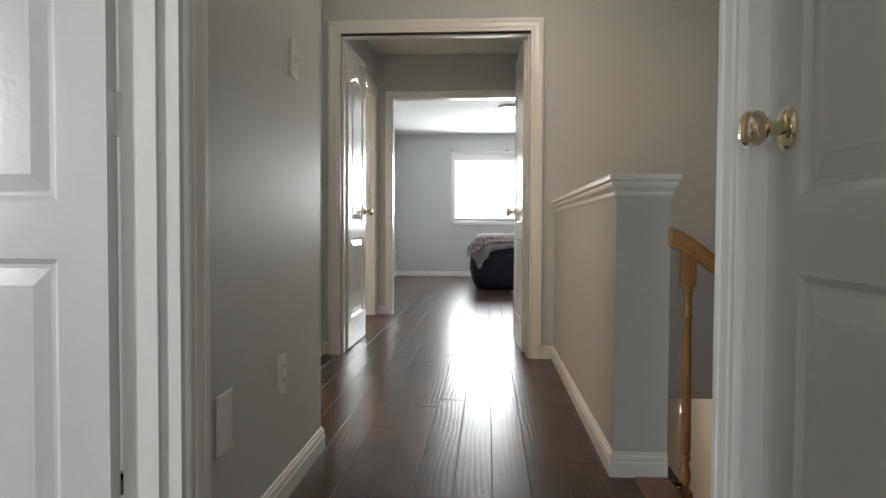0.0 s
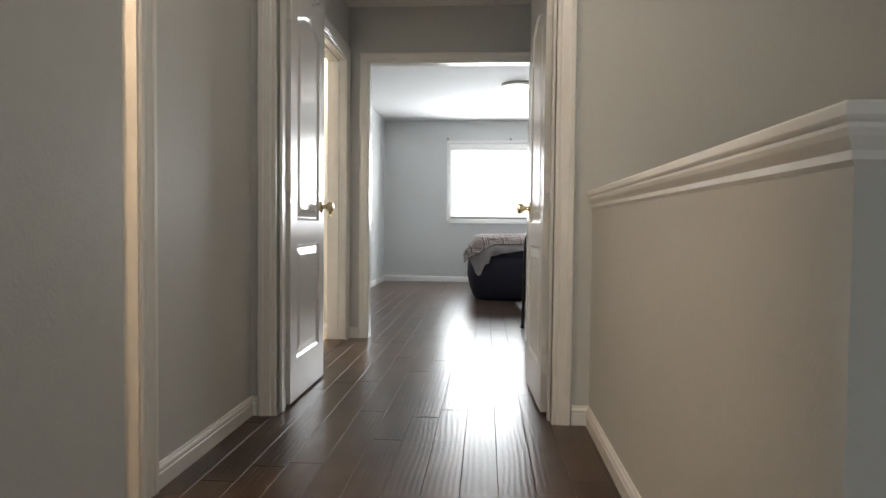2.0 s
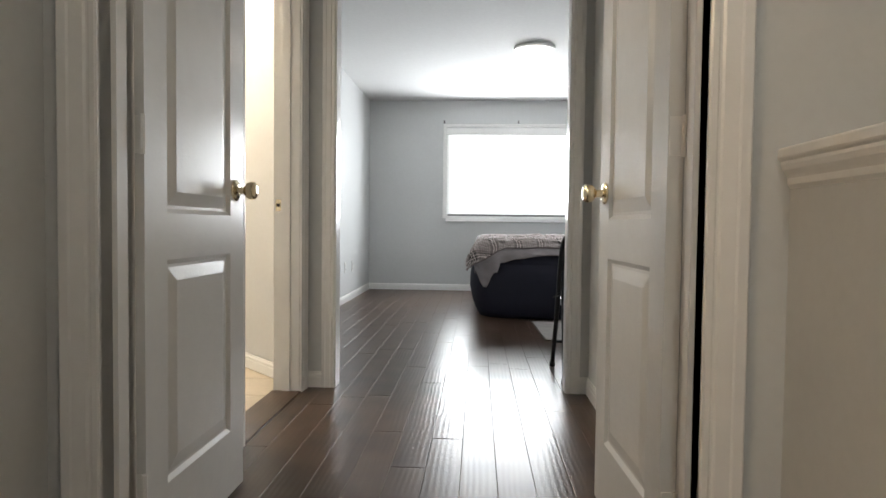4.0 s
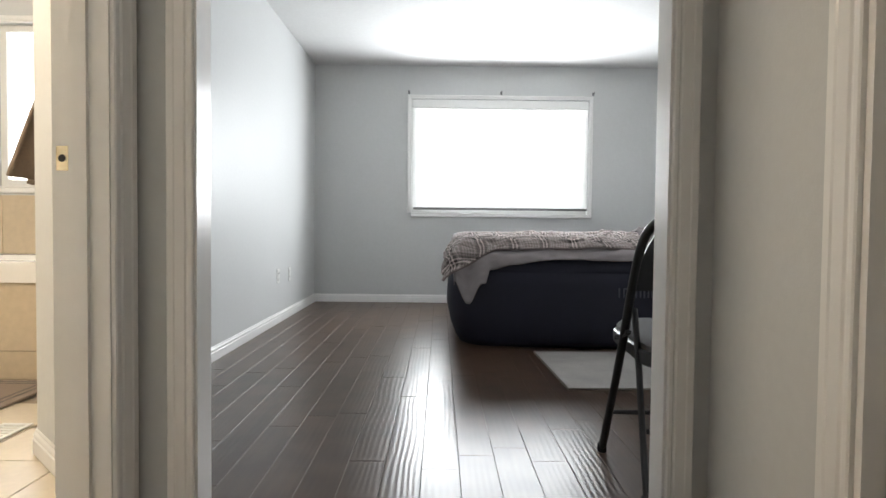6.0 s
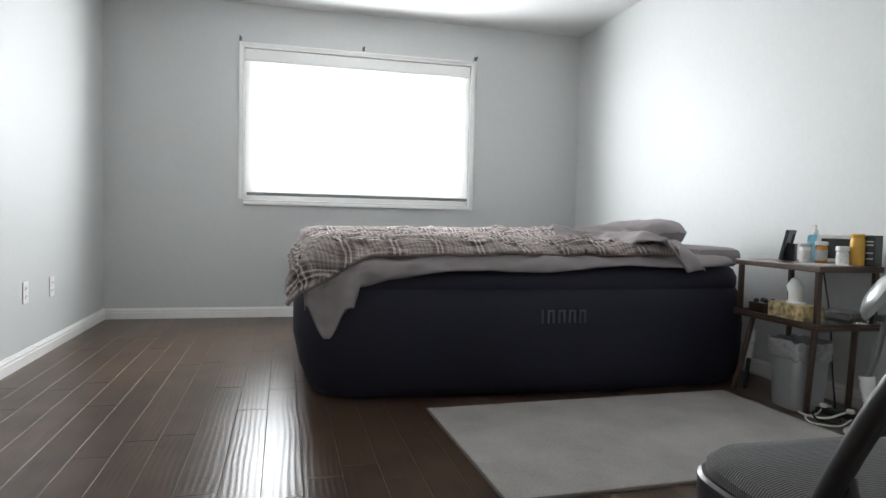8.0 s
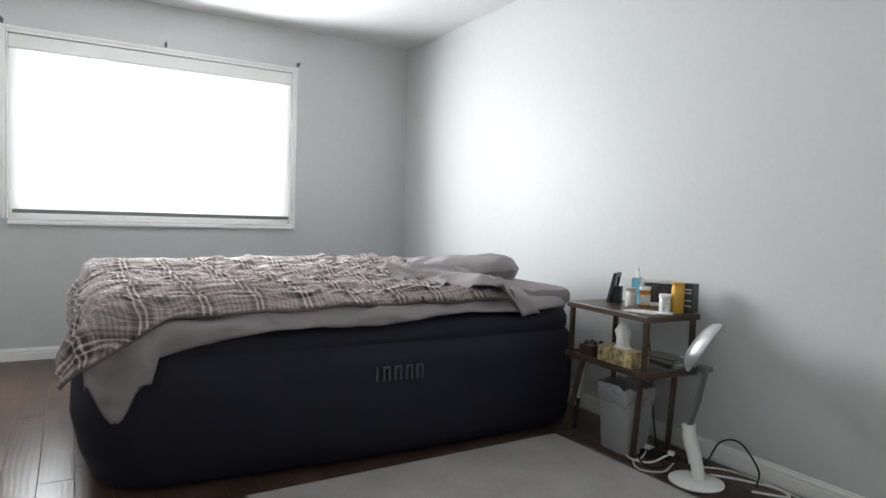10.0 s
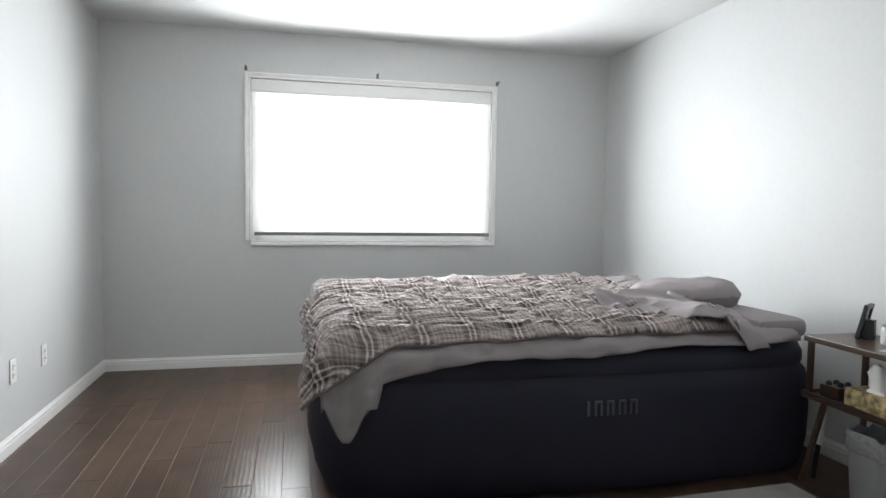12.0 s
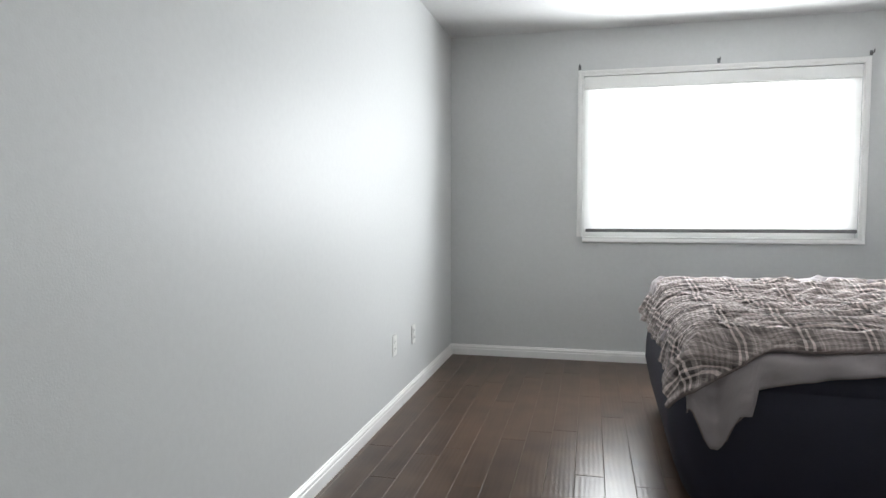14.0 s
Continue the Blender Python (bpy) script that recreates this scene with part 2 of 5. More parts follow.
RUG = material("pale_grey_rug", (0.40, 0.383, 0.368), 0.98, var=0.22, grain=220, bump=0.8, bump_scale=260, stain=4.0, spec=0.1)
RUG_EDGE = material("rug_binding", (0.17, 0.15, 0.13), 0.95)
BLACK = material("black_painted_steel", (0.018, 0.018, 0.02), 0.38, var=0.1)
RUBBER = material("black_rubber", (0.02, 0.02, 0.02), 0.8)
FABRIC = ribbed("ribbed_grey_fabric", (0.04, 0.04, 0.043), (0.165, 0.16, 0.16), 70)
WALNUT = wood("dark_walnut_table", (0.032, 0.019, 0.013), (0.105, 0.066, 0.046), 0.33, "Y", 12, 0.1)


# ---- builders ----
def box(bm, x0, y0, z0, x1, y1, z1, bevel=0.0):
    """An axis-aligned block added to bm, its edges rounded by bevel."""
    made = bmesh.ops.create_cube(bm, size=1.0, matrix=Matrix.Translation(((x0 + x1) / 2, (y0 + y1) / 2, (z0 + z1) / 2)) @ Matrix.Diagonal((x1 - x0, y1 - y0, z1 - z0, 1)))
    if bevel:
        edges = list({e for v in made["verts"] for e in v.link_edges})
        bmesh.ops.bevel(bm, geom=edges, offset=bevel, segments=2, profile=0.5, affect="EDGES")
    return bm


def mesh_of(name, bm, mat, smooth=False):
    me = bpy.data.meshes.new(name)
    bmesh.ops.recalc_face_normals(bm, faces=bm.faces)
    bm.to_mesh(me)
    bm.free()
    me.materials.append(mat)
    if smooth:
        me.shade_smooth()
        me.set_sharp_from_angle(angle=radians(38))
    return me


def part(name, bm, mat, parent, label="", smooth=False):
    """One mesh under a thing or under a part, in the parent's own coordinates."""
    ob = new(name, mesh_of(name, bm, mat, smooth))
    ob.parent = parent
    if label:
        tagged(ob, label)
    return ob


def structure(name, bm, mat, label, category="", smooth=False):
    return tagged(new(name, mesh_of(name, bm, mat, smooth)), label, category or name.split("_")[0], kind="structure")


def thing(name, m, label, category, group=""):
    ob = new(name)
    ob.empty_display_size = 0.1
    ob.matrix_basis = m
    return tagged(ob, label, category, group)


def lathe(bm, rings, m=None, steps=20, caps=True):
    """A turned shape about z: rings of (radius, z)."""
    loops = []
    for r, z in rings:
        loops.append([bm.verts.new((m or Matrix()) @ Vector((r * math.cos(2 * math.pi * k / steps), r * math.sin(2 * math.pi * k / steps), z))) for k in range(steps)])
    for a, b in zip(loops, loops[1:]):
        for k in range(steps):
            bm.faces.new((a[k], a[(k + 1) % steps], b[(k + 1) % steps], b[k]))
    if caps:
        bm.faces.new(loops[0][::-1])
        bm.faces.new(loops[-1])
    return bm


def tube(bm, points, radius, steps=10, flat=1.0):
    """A round bar through points; flat squeezes it across."""
    pts = [Vector(p) for p in points]
    loops = []
    side = None
    for k, p in enumerate(pts):
        way = (pts[min(k + 1, len(pts) - 1)] - pts[max(k - 1, 0)]).normalized()
        if side is None:
            side = way.orthogonal().normalized()
        side = (side - way * side.dot(way)).normalized()
        up = way.cross(side)
        loops.append([bm.verts.new(p + radius * (math.cos(a) * side + flat * math.sin(a) * up)) for a in (2 * math.pi * j / steps for j in range(steps))])
    for a, b in zip(loops, loops[1:]):
        for j in range(steps):
            bm.faces.new((a[j], a[(j + 1) % steps], b[(j + 1) % steps], b[j]))
    bm.faces.new(loops[0][::-1])
    bm.faces.new(loops[-1])
    return bm


def curve_points(points, n=8):
    """Points of a smooth line through the given ones."""
    p = [Vector(q) for q in points]
    p = [2 * p[0] - p[1]] + p + [2 * p[-1] - p[-2]]
    out = []
    for k in range(1, len(p) - 2):
        for j in range(n):
            t = j / n
            a, b, c, d = p[k - 1 : k + 3]
            out.append(0.5 * (2 * b + (c - a) * t + (2 * a - 5 * b + 4 * c - d) * t * t + (3 * b - a - 3 * c + d) * t**3))
    return out + [p[-2]]


def sweep(bm, profile, path, out):
    """A moulding: profile of (across, proud) along a polyline in one plane, mitred; out is the way it stands proud."""
    out, pts = Vector(out), [Vector(p) for p in path]
    ways = [(b - a).normalized() for a, b in zip(pts, pts[1:])]
    loops = []
    for k, p in enumerate(pts):
        a, b = ways[max(k - 1, 0)], ways[min(k, len(ways) - 1)]
        na, nb = out.cross(a), out.cross(b)
        mitre = (na + nb) / (1 + na.dot(nb))
        loops.append([bm.verts.new(p + mitre * u + out * v) for u, v in profile])
    n = len(profile)
    for a, b in zip(loops, loops[1:]):
        for j in range(n):
            bm.faces.new((a[j], a[(j + 1) % n], b[(j + 1) % n], b[j]))
    bm.faces.new(loops[0][::-1])
    bm.faces.new(loops[-1])
    return bm


CASING = [(0, 0), (0, 0.011), (0.004, 0.014), (0.014, 0.014), (0.018, 0.0125), (0.022, 0.0125), (0.027, 0.016), (0.055, 0.018), (0.060, 0.0205), (0.078, 0.0205), (0.082, 0.017), (0.082, 0)]
BASE = [(0, 0), (0.014, 0), (0.014, 0.050), (0.011, 0.054), (0.011, 0.060), (0.013, 0.063), (0.011, 0.070), (0.006, 0.076), (0.006, 0.081), (0.003, 0.084), (0, 0.084)]


def casing(name, along, a, b, face, top, out, label, wide=1.0):
    """Door casing round an opening from a to b on the wall plane along+'face'; out = +1 or -1."""
    bm = bmesh.new()
    if along == "x":
        path, o = [(a, face, 0), (a, face, top), (b, face, top), (b, face, 0)], (0, out, 0)
    else:
        path, o = [(face, a, 0), (face, a, top), (face, b, top), (face, b, 0)], (out, 0, 0)
    way = Vector(o).cross(Vector((0, 0, 1)))
    inward = Vector(path[2]) - Vector(path[1])
    if way.dot(inward) > 0:
        path = path[::-1]
    sweep(bm, [(u * wide, v) for u, v in CASING], path, o)
    return structure(name, bm, TRIM, label, "door trim")


def baseboard(name, points, label="white moulded baseboard along the wall", z=0.0):
    """A skirting along points on the floor, with the room on the left of the way."""
    bm = bmesh.new()
    pts = [Vector((x, y, z)) for x, y in points]
    up = Vector((0, 0, 1))
    ways = [(b - a).normalized() for a, b in zip(pts, pts[1:])]
    loops = []
    for k, p in enumerate(pts):
        a, b = ways[max(k - 1, 0)], ways[min(k, len(ways) - 1)]
        na, nb = up.cross(a), up.cross(b)
        mitre = (na + nb) / (1 + na.dot(nb))
        loops.append([bm.verts.new(p + mitre * u + up * v) for u, v in BASE])
    n = len(BASE)
    for a, b in zip(loops, loops[1:]):
        for j in range(n):
            bm.faces.new((a[j], a[(j + 1) % n], b[(j + 1) % n], b[j]))
    bm.faces.new(loops[0][::-1])
    bm.faces.new(loops[-1])
    return structure(name, bm, TRIM, label, "baseboard")


def wall_x(name, x0, x1, y0, y1, mat=WALL, openings=(), z0=-0.02, z1=2.514, label="grey painted wall"):
    """A wall that runs along y; openings are (from, to, sill, head)."""
    bm, at = bmesh.new(), y0
    for a, b, sill, head in openings:
        box(bm, x0, at, z0, x1, a, z1)
        if sill > z0:
            box(bm, x0, a, z0, x1, b, sill)
        box(bm, x0, a, head, x1, b, z1)
        at = b
    box(bm, x0, at, z0, x1, y1, z1)
    return structure(name, bm, mat, label, "wall")


def wall_y(name, y0, y1, x0, x1, mat=WALL, openings=(), z0=-0.02, z1=2.514, label="grey painted wall"):
    bm, at = bmesh.new(), x0
    for a, b, sill, head in openings:
        box(bm, at, y0, z0, a, y1, z1)
        if sill > z0:
            box(bm, a, y0, z0, b, y1, sill)
        box(bm, a, y0, head, b, y1, z1)
        at = b
    box(bm, at, y0, z0, x1, y1, z1)
    return structure(name, bm, mat, label, "wall")


def jamb(name, along, a, b, c0, c1, top, label="white door jamb lining the opening", stop=True):
    """The lining of an opening a..b through a wall c0..c1, with its stop."""
    bm = bmesh.new()
    t, s = 0.018, 0.012

    def put(u0, v0, z0, u1, v1, z1):
        if along == "x":
            box(bm, u0, v0, z0, u1, v1, z1)
        else:
            box(bm, v0, u0, z0, v1, u1, z1)

    put(a, c0, 0, a + t, c1, top)
    put(b - t, c0, 0, b, c1, top)
    put(a + t, c0, top - t, b - t, c1, top)
    if stop:
        m = (c0 + c1) / 2
        put(a + t, m - 0.02, 0, a + t + s, m + 0.02, top - t)
        put(b - t - s, m - 0.02, 0, b - t, m + 0.02, top - t)
        put(a + t + s, m - 0.02, top - t - s, b - t - s, m + 0.02, top - t)
    return structure(name, bm, TRIM, label, "door jamb")


H = 2.10      # head of the door openings
CH = 2.514    # ceiling

# ---- setting: walls ----
wall_x("wall_hall_left", -0.13, -0.01, -2.5, 2.72, openings=[(0.81, 1.647, -0.02, H)], label="grey painted hallway wall with a light switch")
wall_y("wall_recess_near", 2.60, 2.72, -2.2, -0.13, label="grey painted wall beside the bathroom")
wall_x("wall_hall_recess", -0.59, -0.47, 2.72, 4.50, openings=[(2.88, 3.588, -0.02, H)], label="grey painted wall with the bathroom doorway")
wall_y("wall_double_door", 4.50, 4.62, -2.2, 3.2, openings=[(-0.35, 0.88, -0.02, H)], z0=-0.24, label="grey painted wall with the double doorway")
wall_x("wall_vestibule_left", -0.59, -0.47, 4.62, 6.515, openings=[(5.60, 6.408, -0.02, H)], label="grey painted wall with the ensuite doorway")
wall_x("wall_vestibule_right", 1.015, 1.135, 4.62, 6.515, openings=[(5.16, 5.94, -0.02, H)], label="grey painted wall with the closet doorway")
wall_y("wall_bedroom_entry", 6.515, 6.61, -0.59, 3.05, openings=[(-0.327, 0.913, -0.02, H + 0.01)], label="grey painted wall with the wide bedroom opening")
wall_x("wall_bedroom_left", -1.125, -1.025, 7.19, 11.66, label="pale grey satin painted bedroom wall")
wall_x("wall_bedroom_right", 2.917, 3.05, 6.61, 11.66, label="pale grey satin painted bedroom wall")
wall_y("wall_window", 11.66, 11.80, -1.125, 3.05, openings=[(0.003, 1.883, 0.958, 2.163)], label="grey painted bedroom wall with a wide window")
bm = bmesh.new()
loop = [(-0.59, 6.60), (-0.48, 6.61), (-1.025, 7.19), (-1.125, 7.19), (-1.088, 7.09)]
low, high = [bm.verts.new((x, y, -0.02)) for x, y in loop], [bm.verts.new((x, y, CH)) for x, y in loop]
bm.faces.new(low[::-1]), bm.faces.new(high)
for k in range(5):
    bm.faces.new((low[k], low[(k + 1) % 5], high[(k + 1) % 5], high[k]))
structure("wall_angled", bm, WALL, "grey painted angled wall with a switch", "wall")

# right side of the hall: end wall with a closed door, half wall, stairwell
wall_x("wall_hall_right", 1.04, 1.16, -2.5, 1.60, openings=[(0.69, 1.47, -0.02, H)], label="grey painted wall with a closed white door")
wall_y("wall_stairwell_near", 1.48, 1.60, 1.16, 3.2, z0=-2.7, label="grey painted stairwell wall")
wall_x("wall_stairwell_far", 3.2, 3.3, 1.48, 4.62, z0=-2.7, label="grey painted stairwell wall")
bm = bmesh.new()
box(bm, 1.043, 2.545, -0.02, 1.222, 4.5, 0.947)
structure("half_wall", bm, WALL, "grey painted half wall beside the stairs", "half wall")
bm = bmesh.new()
CAP = [(-0.0, 0), (-0.012, 0.008), (-0.012, 0.020), (-0.018, 0.026), (-0.030, 0.036), (-0.036, 0.046), (-0.036, 0.052), (-0.044, 0.056), (-0.048, 0.060), (-0.048, 0.074), (-0.044, 0.078), (0.05, 0.078), (0.05, 0)]
loops = []
for x, y, dx, dy in ((1.043, 4.5, 1, 0), (1.043, 2.545, 1, 1), (1.222, 2.545, -1, 1), (1.222, 4.5, -1, 0)):
    loops.append([bm.verts.new((x + (u if u > 0 else 0.55 * u) * dx, y + (u if u > 0 else 0.55 * u) * dy, 0.941 + v)) for u, v in CAP])
for a, b in zip(loops, loops[1:]):
    for j in range(len(CAP) - 1):
        bm.faces.new((a[j], a[j + 1], b[j + 1], b[j]))
bm.faces.new((loops[0][-2], loops[3][-2], loops[2][-2], loops[1][-2]))
structure("half_wall_cap", bm, TRIM, "white crown moulded cap on the half wall", "trim")

# lower storey seen down the stairwell
bm = bmesh.new()
box(bm, 2.74, 4.62, -2.8, 2.86, 9.5, -0.24)
structure("wall_downstairs", bm, CREAM, "cream painted downstairs wall in lamp light", "wall")
bm = bmesh.new()
box(bm, -0.6, 9.5, -2.8, 2.86, 9.6, -0.24)
box(bm, -0.7, 1.5, -2.8, -0.6, 9.6, -0.24)
box(bm, -0.7, 1.42, -2.8, 3.3, 1.5, -0.24)
structure("wall_downstairs_rest", bm, CREAM, "cream painted downstairs walls", "wall")
bm = bmesh.new()
box(bm, -0.7, 1.42, -2.9, 3.3, 9.6, -2.8)
structure("floor_downstairs", bm, NOSING, "brown wooden downstairs floor", "floor")
bm = bmesh.new()
box(bm, -0.7, 4.62, -0.26, 3.05, 9.6, -0.24)
box(bm, -0.7, 1.5, -0.26, 1.2, 4.62, -0.24)
structure("ceiling_downstairs", bm, CEIL, "white downstairs ceiling", "ceiling")

# ensuite, bathroom and rooms that close the place
wall_x("wall_ensuite_right", -1.14, -1.125, 7.19, 8.93, WALL, label="grey painted ensuite wall")
wall_y("wall_ensuite_window", 8.93, 9.05, -3.3, -1.125, WALL, openings=[(-2.50, -1.66, 1.036, 2.059)], label="grey painted ensuite wall with a window")
wall_x("wall_ensuite_left", -3.3, -3.2, 4.62, 8.93, WALL, label="grey painted ensuite wall")
wall_x("wall_ensuite_door", -0.60, -0.59, 4.62, 6.60, WALL, openings=[(5.60, 6.408, -0.02, H)], label="grey painted ensuite wall by the door")
wall_x("wall_bathroom_left", -2.3, -2.2, 2.67, 4.62, CREAM, label="cream bathroom wall")
wall_x("wall_bathroom_door", -0.60, -0.59, 2.72, 4.50, CREAM, openings=[(2.88, 3.588, -0.02, H)], label="cream bathroom wall by the door")
wall_x("wall_side_room", -3.3, -3.2, -2.5, 2.67, openings=[(-1.2, -0.6, 1.0, 2.0)], label="grey painted side room wall")
wall_y("wall_side_room_far", 2.50, 2.60, -3.2, -0.13, label="grey painted side room wall")
wall_y("wall_side_room_window", -1.9, -1.78, -3.2, -0.13, label="grey painted side room wall with a window")
# closing wall out of view; its opening is invented along with the fill
wall_y("wall_back", -2.62, -2.5, -3.3, 1.16, openings=[(-0.05, 0.85, 1.0, 2.0)], label="unseen grey wall behind, with an opening added for the fill lamp")
wall_x("wall_closet", 1.75, 1.85, 4.62, 6.515, label="grey painted closet wall")

bm = bmesh.new()
box(bm, -3.3, -2.62, CH, 3.3, 11.8, CH + 0.12)
structure("ceiling", bm, CEIL, "white stippled ceiling", "ceiling")

# subfloor under the planks
bm = bmesh.new()
for x0, y0, x1, y1 in ((-3.2, -2.5, 1.2, 1.64), (-0.6, 1.64, 1.2, 2.6), (-0.6, 2.6, 1.2, 6.6), (1.2, 4.56, 3.05, 6.6), (-1.125, 6.6, 3.05, 11.8)):
    box(bm, x0, y0, -0.10, x1, y1, -0.012)
structure("subfloor", bm, JOINT, "dark subfloor between the planks", "floor")
bm = bmesh.new()
box(bm, -3.2, 4.62, -0.10, -0.6, 7.15, -0.0135)
box(bm, -3.2, 7.15, -0.10, -1.13, 9.0, -0.0135)
box(bm, -2.2, 2.67, -0.10, -0.6, 4.5, -0.0135)
structure("floor_bath", bm, GROUT, "grout bed of the bathroom floor tiles", "floor")

# casings, jambs, baseboards
casing("door_trim_side_room", "y", 0.81, 1.647, -0.01, H, 1, "white moulded casing round the side room door")
jamb("door_jamb_side_room", "y", 0.81, 1.647, -0.132, -0.008, H)
casing("door_trim_bathroom", "y", 2.89, 3.576, -0.47, H, 1, "white moulded casing round the bathroom doorway")
jamb("door_jamb_bathroom", "y", 2.88, 3.588, -0.602, -0.468, H)
casing("door_trim_double", "x", -0.35, 0.88, 4.50, H, -1, "white moulded casing round the double doorway")
casing("door_trim_double_back", "x", -0.35, 0.88, 4.62, H, 1, "white moulded casing round the double doorway")
jamb("door_jamb_double", "x", -0.368, 0.898, 4.498, 4.622, H + 0.018)
casing("door_trim_ensuite", "y", 5.61, 6.396, -0.47, H, 1, "white moulded casing round the ensuite doorway", 1.2)
jamb("door_jamb_ensuite", "y", 5.60, 6.408, -0.602, -0.468, H)
casing("door_trim_closet", "y", 5.16, 5.94, 1.015, H, -1, "white moulded casing round the closet doorway")
jamb("door_jamb_closet", "y", 5.16, 5.94, 1.013, 1.137, H)
casing("door_trim_bedroom", "x", -0.316, 0.902, 6.515, H, -1, "white moulded casing round the bedroom opening", 0.8)
casing("door_trim_bedroom_back", "x", -0.316, 0.902, 6.61, H, 1, "white moulded casing round the bedroom opening", 0.8)
jamb("door_jamb_bedroom", "x", -0.327, 0.913, 6.513, 6.612, H + 0.01, "white lining of the wide bedroom opening", stop=False)
casing("door_trim_hall", "y", 0.69, 1.47, 1.04, H, -1, "white moulded casing round the hallway door")
jamb("door_jamb_hall", "y", 0.69, 1.47, 1.038, 1.162, H)

baseboard("baseboard_hall_left", [(-0.14, 2.72), (-0.01, 2.72), (-0.01, 1.732)])
baseboard("baseboard_recess", [(-0.435, 4.5), (-0.47, 4.5), (-0.47, 3.66)])
baseboard("baseboard_half_wall", [(1.222, 2.545), (1.043, 2.545), (1.043, 4.5), (0.965, 4.5)])
baseboard("baseboard_vestibule_right", [(1.015, 6.025), (1.015, 6.515), (0.968, 6.515)])
baseboard("baseboard_vestibule_left", [(-0.382, 6.515), (-0.47, 6.515), (-0.47, 6.505)])
baseboard("baseboard_bedroom", [(-0.382, 6.61), (-0.48, 6.61), (-1.025, 7.19), (-1.025, 11.66), (2.917, 11.66), (2.917, 6.61), (0.968, 6.61)][::-1])
baseboard("baseboard_ensuite", [(-0.61, 6.60), (-1.088, 7.09), (-1.14, 7.2), (-1.14, 8.1)][::1])


# ---- bedroom window ----
win = tagged(new("window_1"), "wide white window with a drawn white roller shade", "window", kind="structure")
win.location = (0.943, 11.66, 1.5605)
bm = bmesh.new()
WCAS = [(0, 0), (0, 0.012), (0.006, 0.016), (0.014, 0.012), (0.020, 0.016), (0.032, 0.019), (0.039, 0.019), (0.043, 0.014), (0.043, 0)]
sweep(bm, WCAS, [(-0.94, 0, -0.6025), (-0.94, 0, 0.6025), (0.94, 0, 0.6025), (0.94, 0, -0.6025), (-0.94, 0, -0.6025)], (0, -1, 0))
part("window_frame", bm, TRIM, win, "white moulded window casing")
bm = bmesh.new()
for x0, z0, x1, z1 in ((-0.94, -0.6025, -0.90, 0.6025), (0.90, -0.6025, 0.94, 0.6025), (-0.90, -0.6025, 0.90, -0.565), (-0.90, 0.565, 0.90, 0.6025)):
    box(bm, x0, 0.06, z0, x1, 0.10, z1)
sash = part("sash", bm, PLASTIC, win, "white vinyl sash")
for x0, x1 in ((-0.90, 0.90),):
    bm = bmesh.new()
    box(bm, x0, 0.078, -0.565, x1, 0.084, 0.565)
    p = part("pane", bm, GLASS, sash, "clear glass pane")
    p.visible_shadow = False
shade = thing("roller_shade", pose(0.943, 11.685, 2.098), "white translucent roller shade drawn almost to the sill", "window shade")
bm = bmesh.new()
box(bm, -0.926, -0.014, -1.085, 0.937, -0.012, -0.01)
part("shade_cloth", bm, SHADE, shade)
bm = bmesh.new()
box(bm, -0.937, -0.035, -0.03, 0.937, 0.03, 0.06, 0.006)
part("cassette", bm, PLASTIC, shade, "white shade cassette")
bm = bmesh.new()
box(bm, -0.916, -0.021, -1.105, 0.937, -0.005, -1.080, 0.004)
part("bottom_bar", bm, BAR, shade, "grey bottom bar")


# ---- doors ----
def panel_side(bm, w, cells, d, flip):
    """One face of a moulded door at depth d, with sunk and raised panels; flip turns it to the other side."""
    s = -1 if flip else 1

    def loop(x0, x1, z0, z1, arch, depth, n=10):
        pts = [(x0, z0), (x1, z0)]
        for k in range(n + 1):
            f = 1 - k / n
            pts.append((x0 + (x1 - x0) * f, z1 - arch + arch * math.sin(math.pi * f) ** 1.5))
        return [bm.verts.new((x, s * (d - depth), z)) for x, z in pts]

    for z0, z1, a, b, arch in cells:
        m = 0.105
        rings = [loop(0, w, z0, z1, 0, 0), loop(m, w - m, a, b, arch, 0), loop(m + 0.012, w - m - 0.012, a + 0.012, b - 0.012, arch, 0.009),
                 loop(m + 0.020, w - m - 0.020, a + 0.020, b - 0.020, arch, 0.009), loop(m + 0.055, w - m - 0.055, a + 0.055, b - 0.055, arch, 0.002)]
        for p, q in zip(rings, rings[1:]):
            for k in range(len(p)):
                j = (k + 1) % len(p)
                bm.faces.new((p[k], p[j], q[j], q[k]))
        bm.faces.new(rings[-1])


def knob_set(parent, x, z, side):
    """Brass rose, neck and knob on one face of a door."""
    m = pose(x, side * 0.0175, z, -90 * side)
    bm = bmesh.new()
    lathe(bm, [(0.001, 0), (0.033, 0), (0.033, 0.004), (0.028, 0.008), (0.016, 0.011), (0.001, 0.0112)], m, 24)
    rose = part("rose", bm, BRASS, parent, "polished brass rose", True)
    bm = bmesh.new()
    lathe(bm, [(0.012, 0.010), (0.011, 0.02), (0.012, 0.030), (0.018, 0.034), (0.026, 0.042), (0.0285, 0.052), (0.027, 0.062), (0.021, 0.067), (0.012, 0.069), (0.001, 0.0695)], m, 24)
    part("knob", bm, BRASS, rose, "round polished brass knob", True)


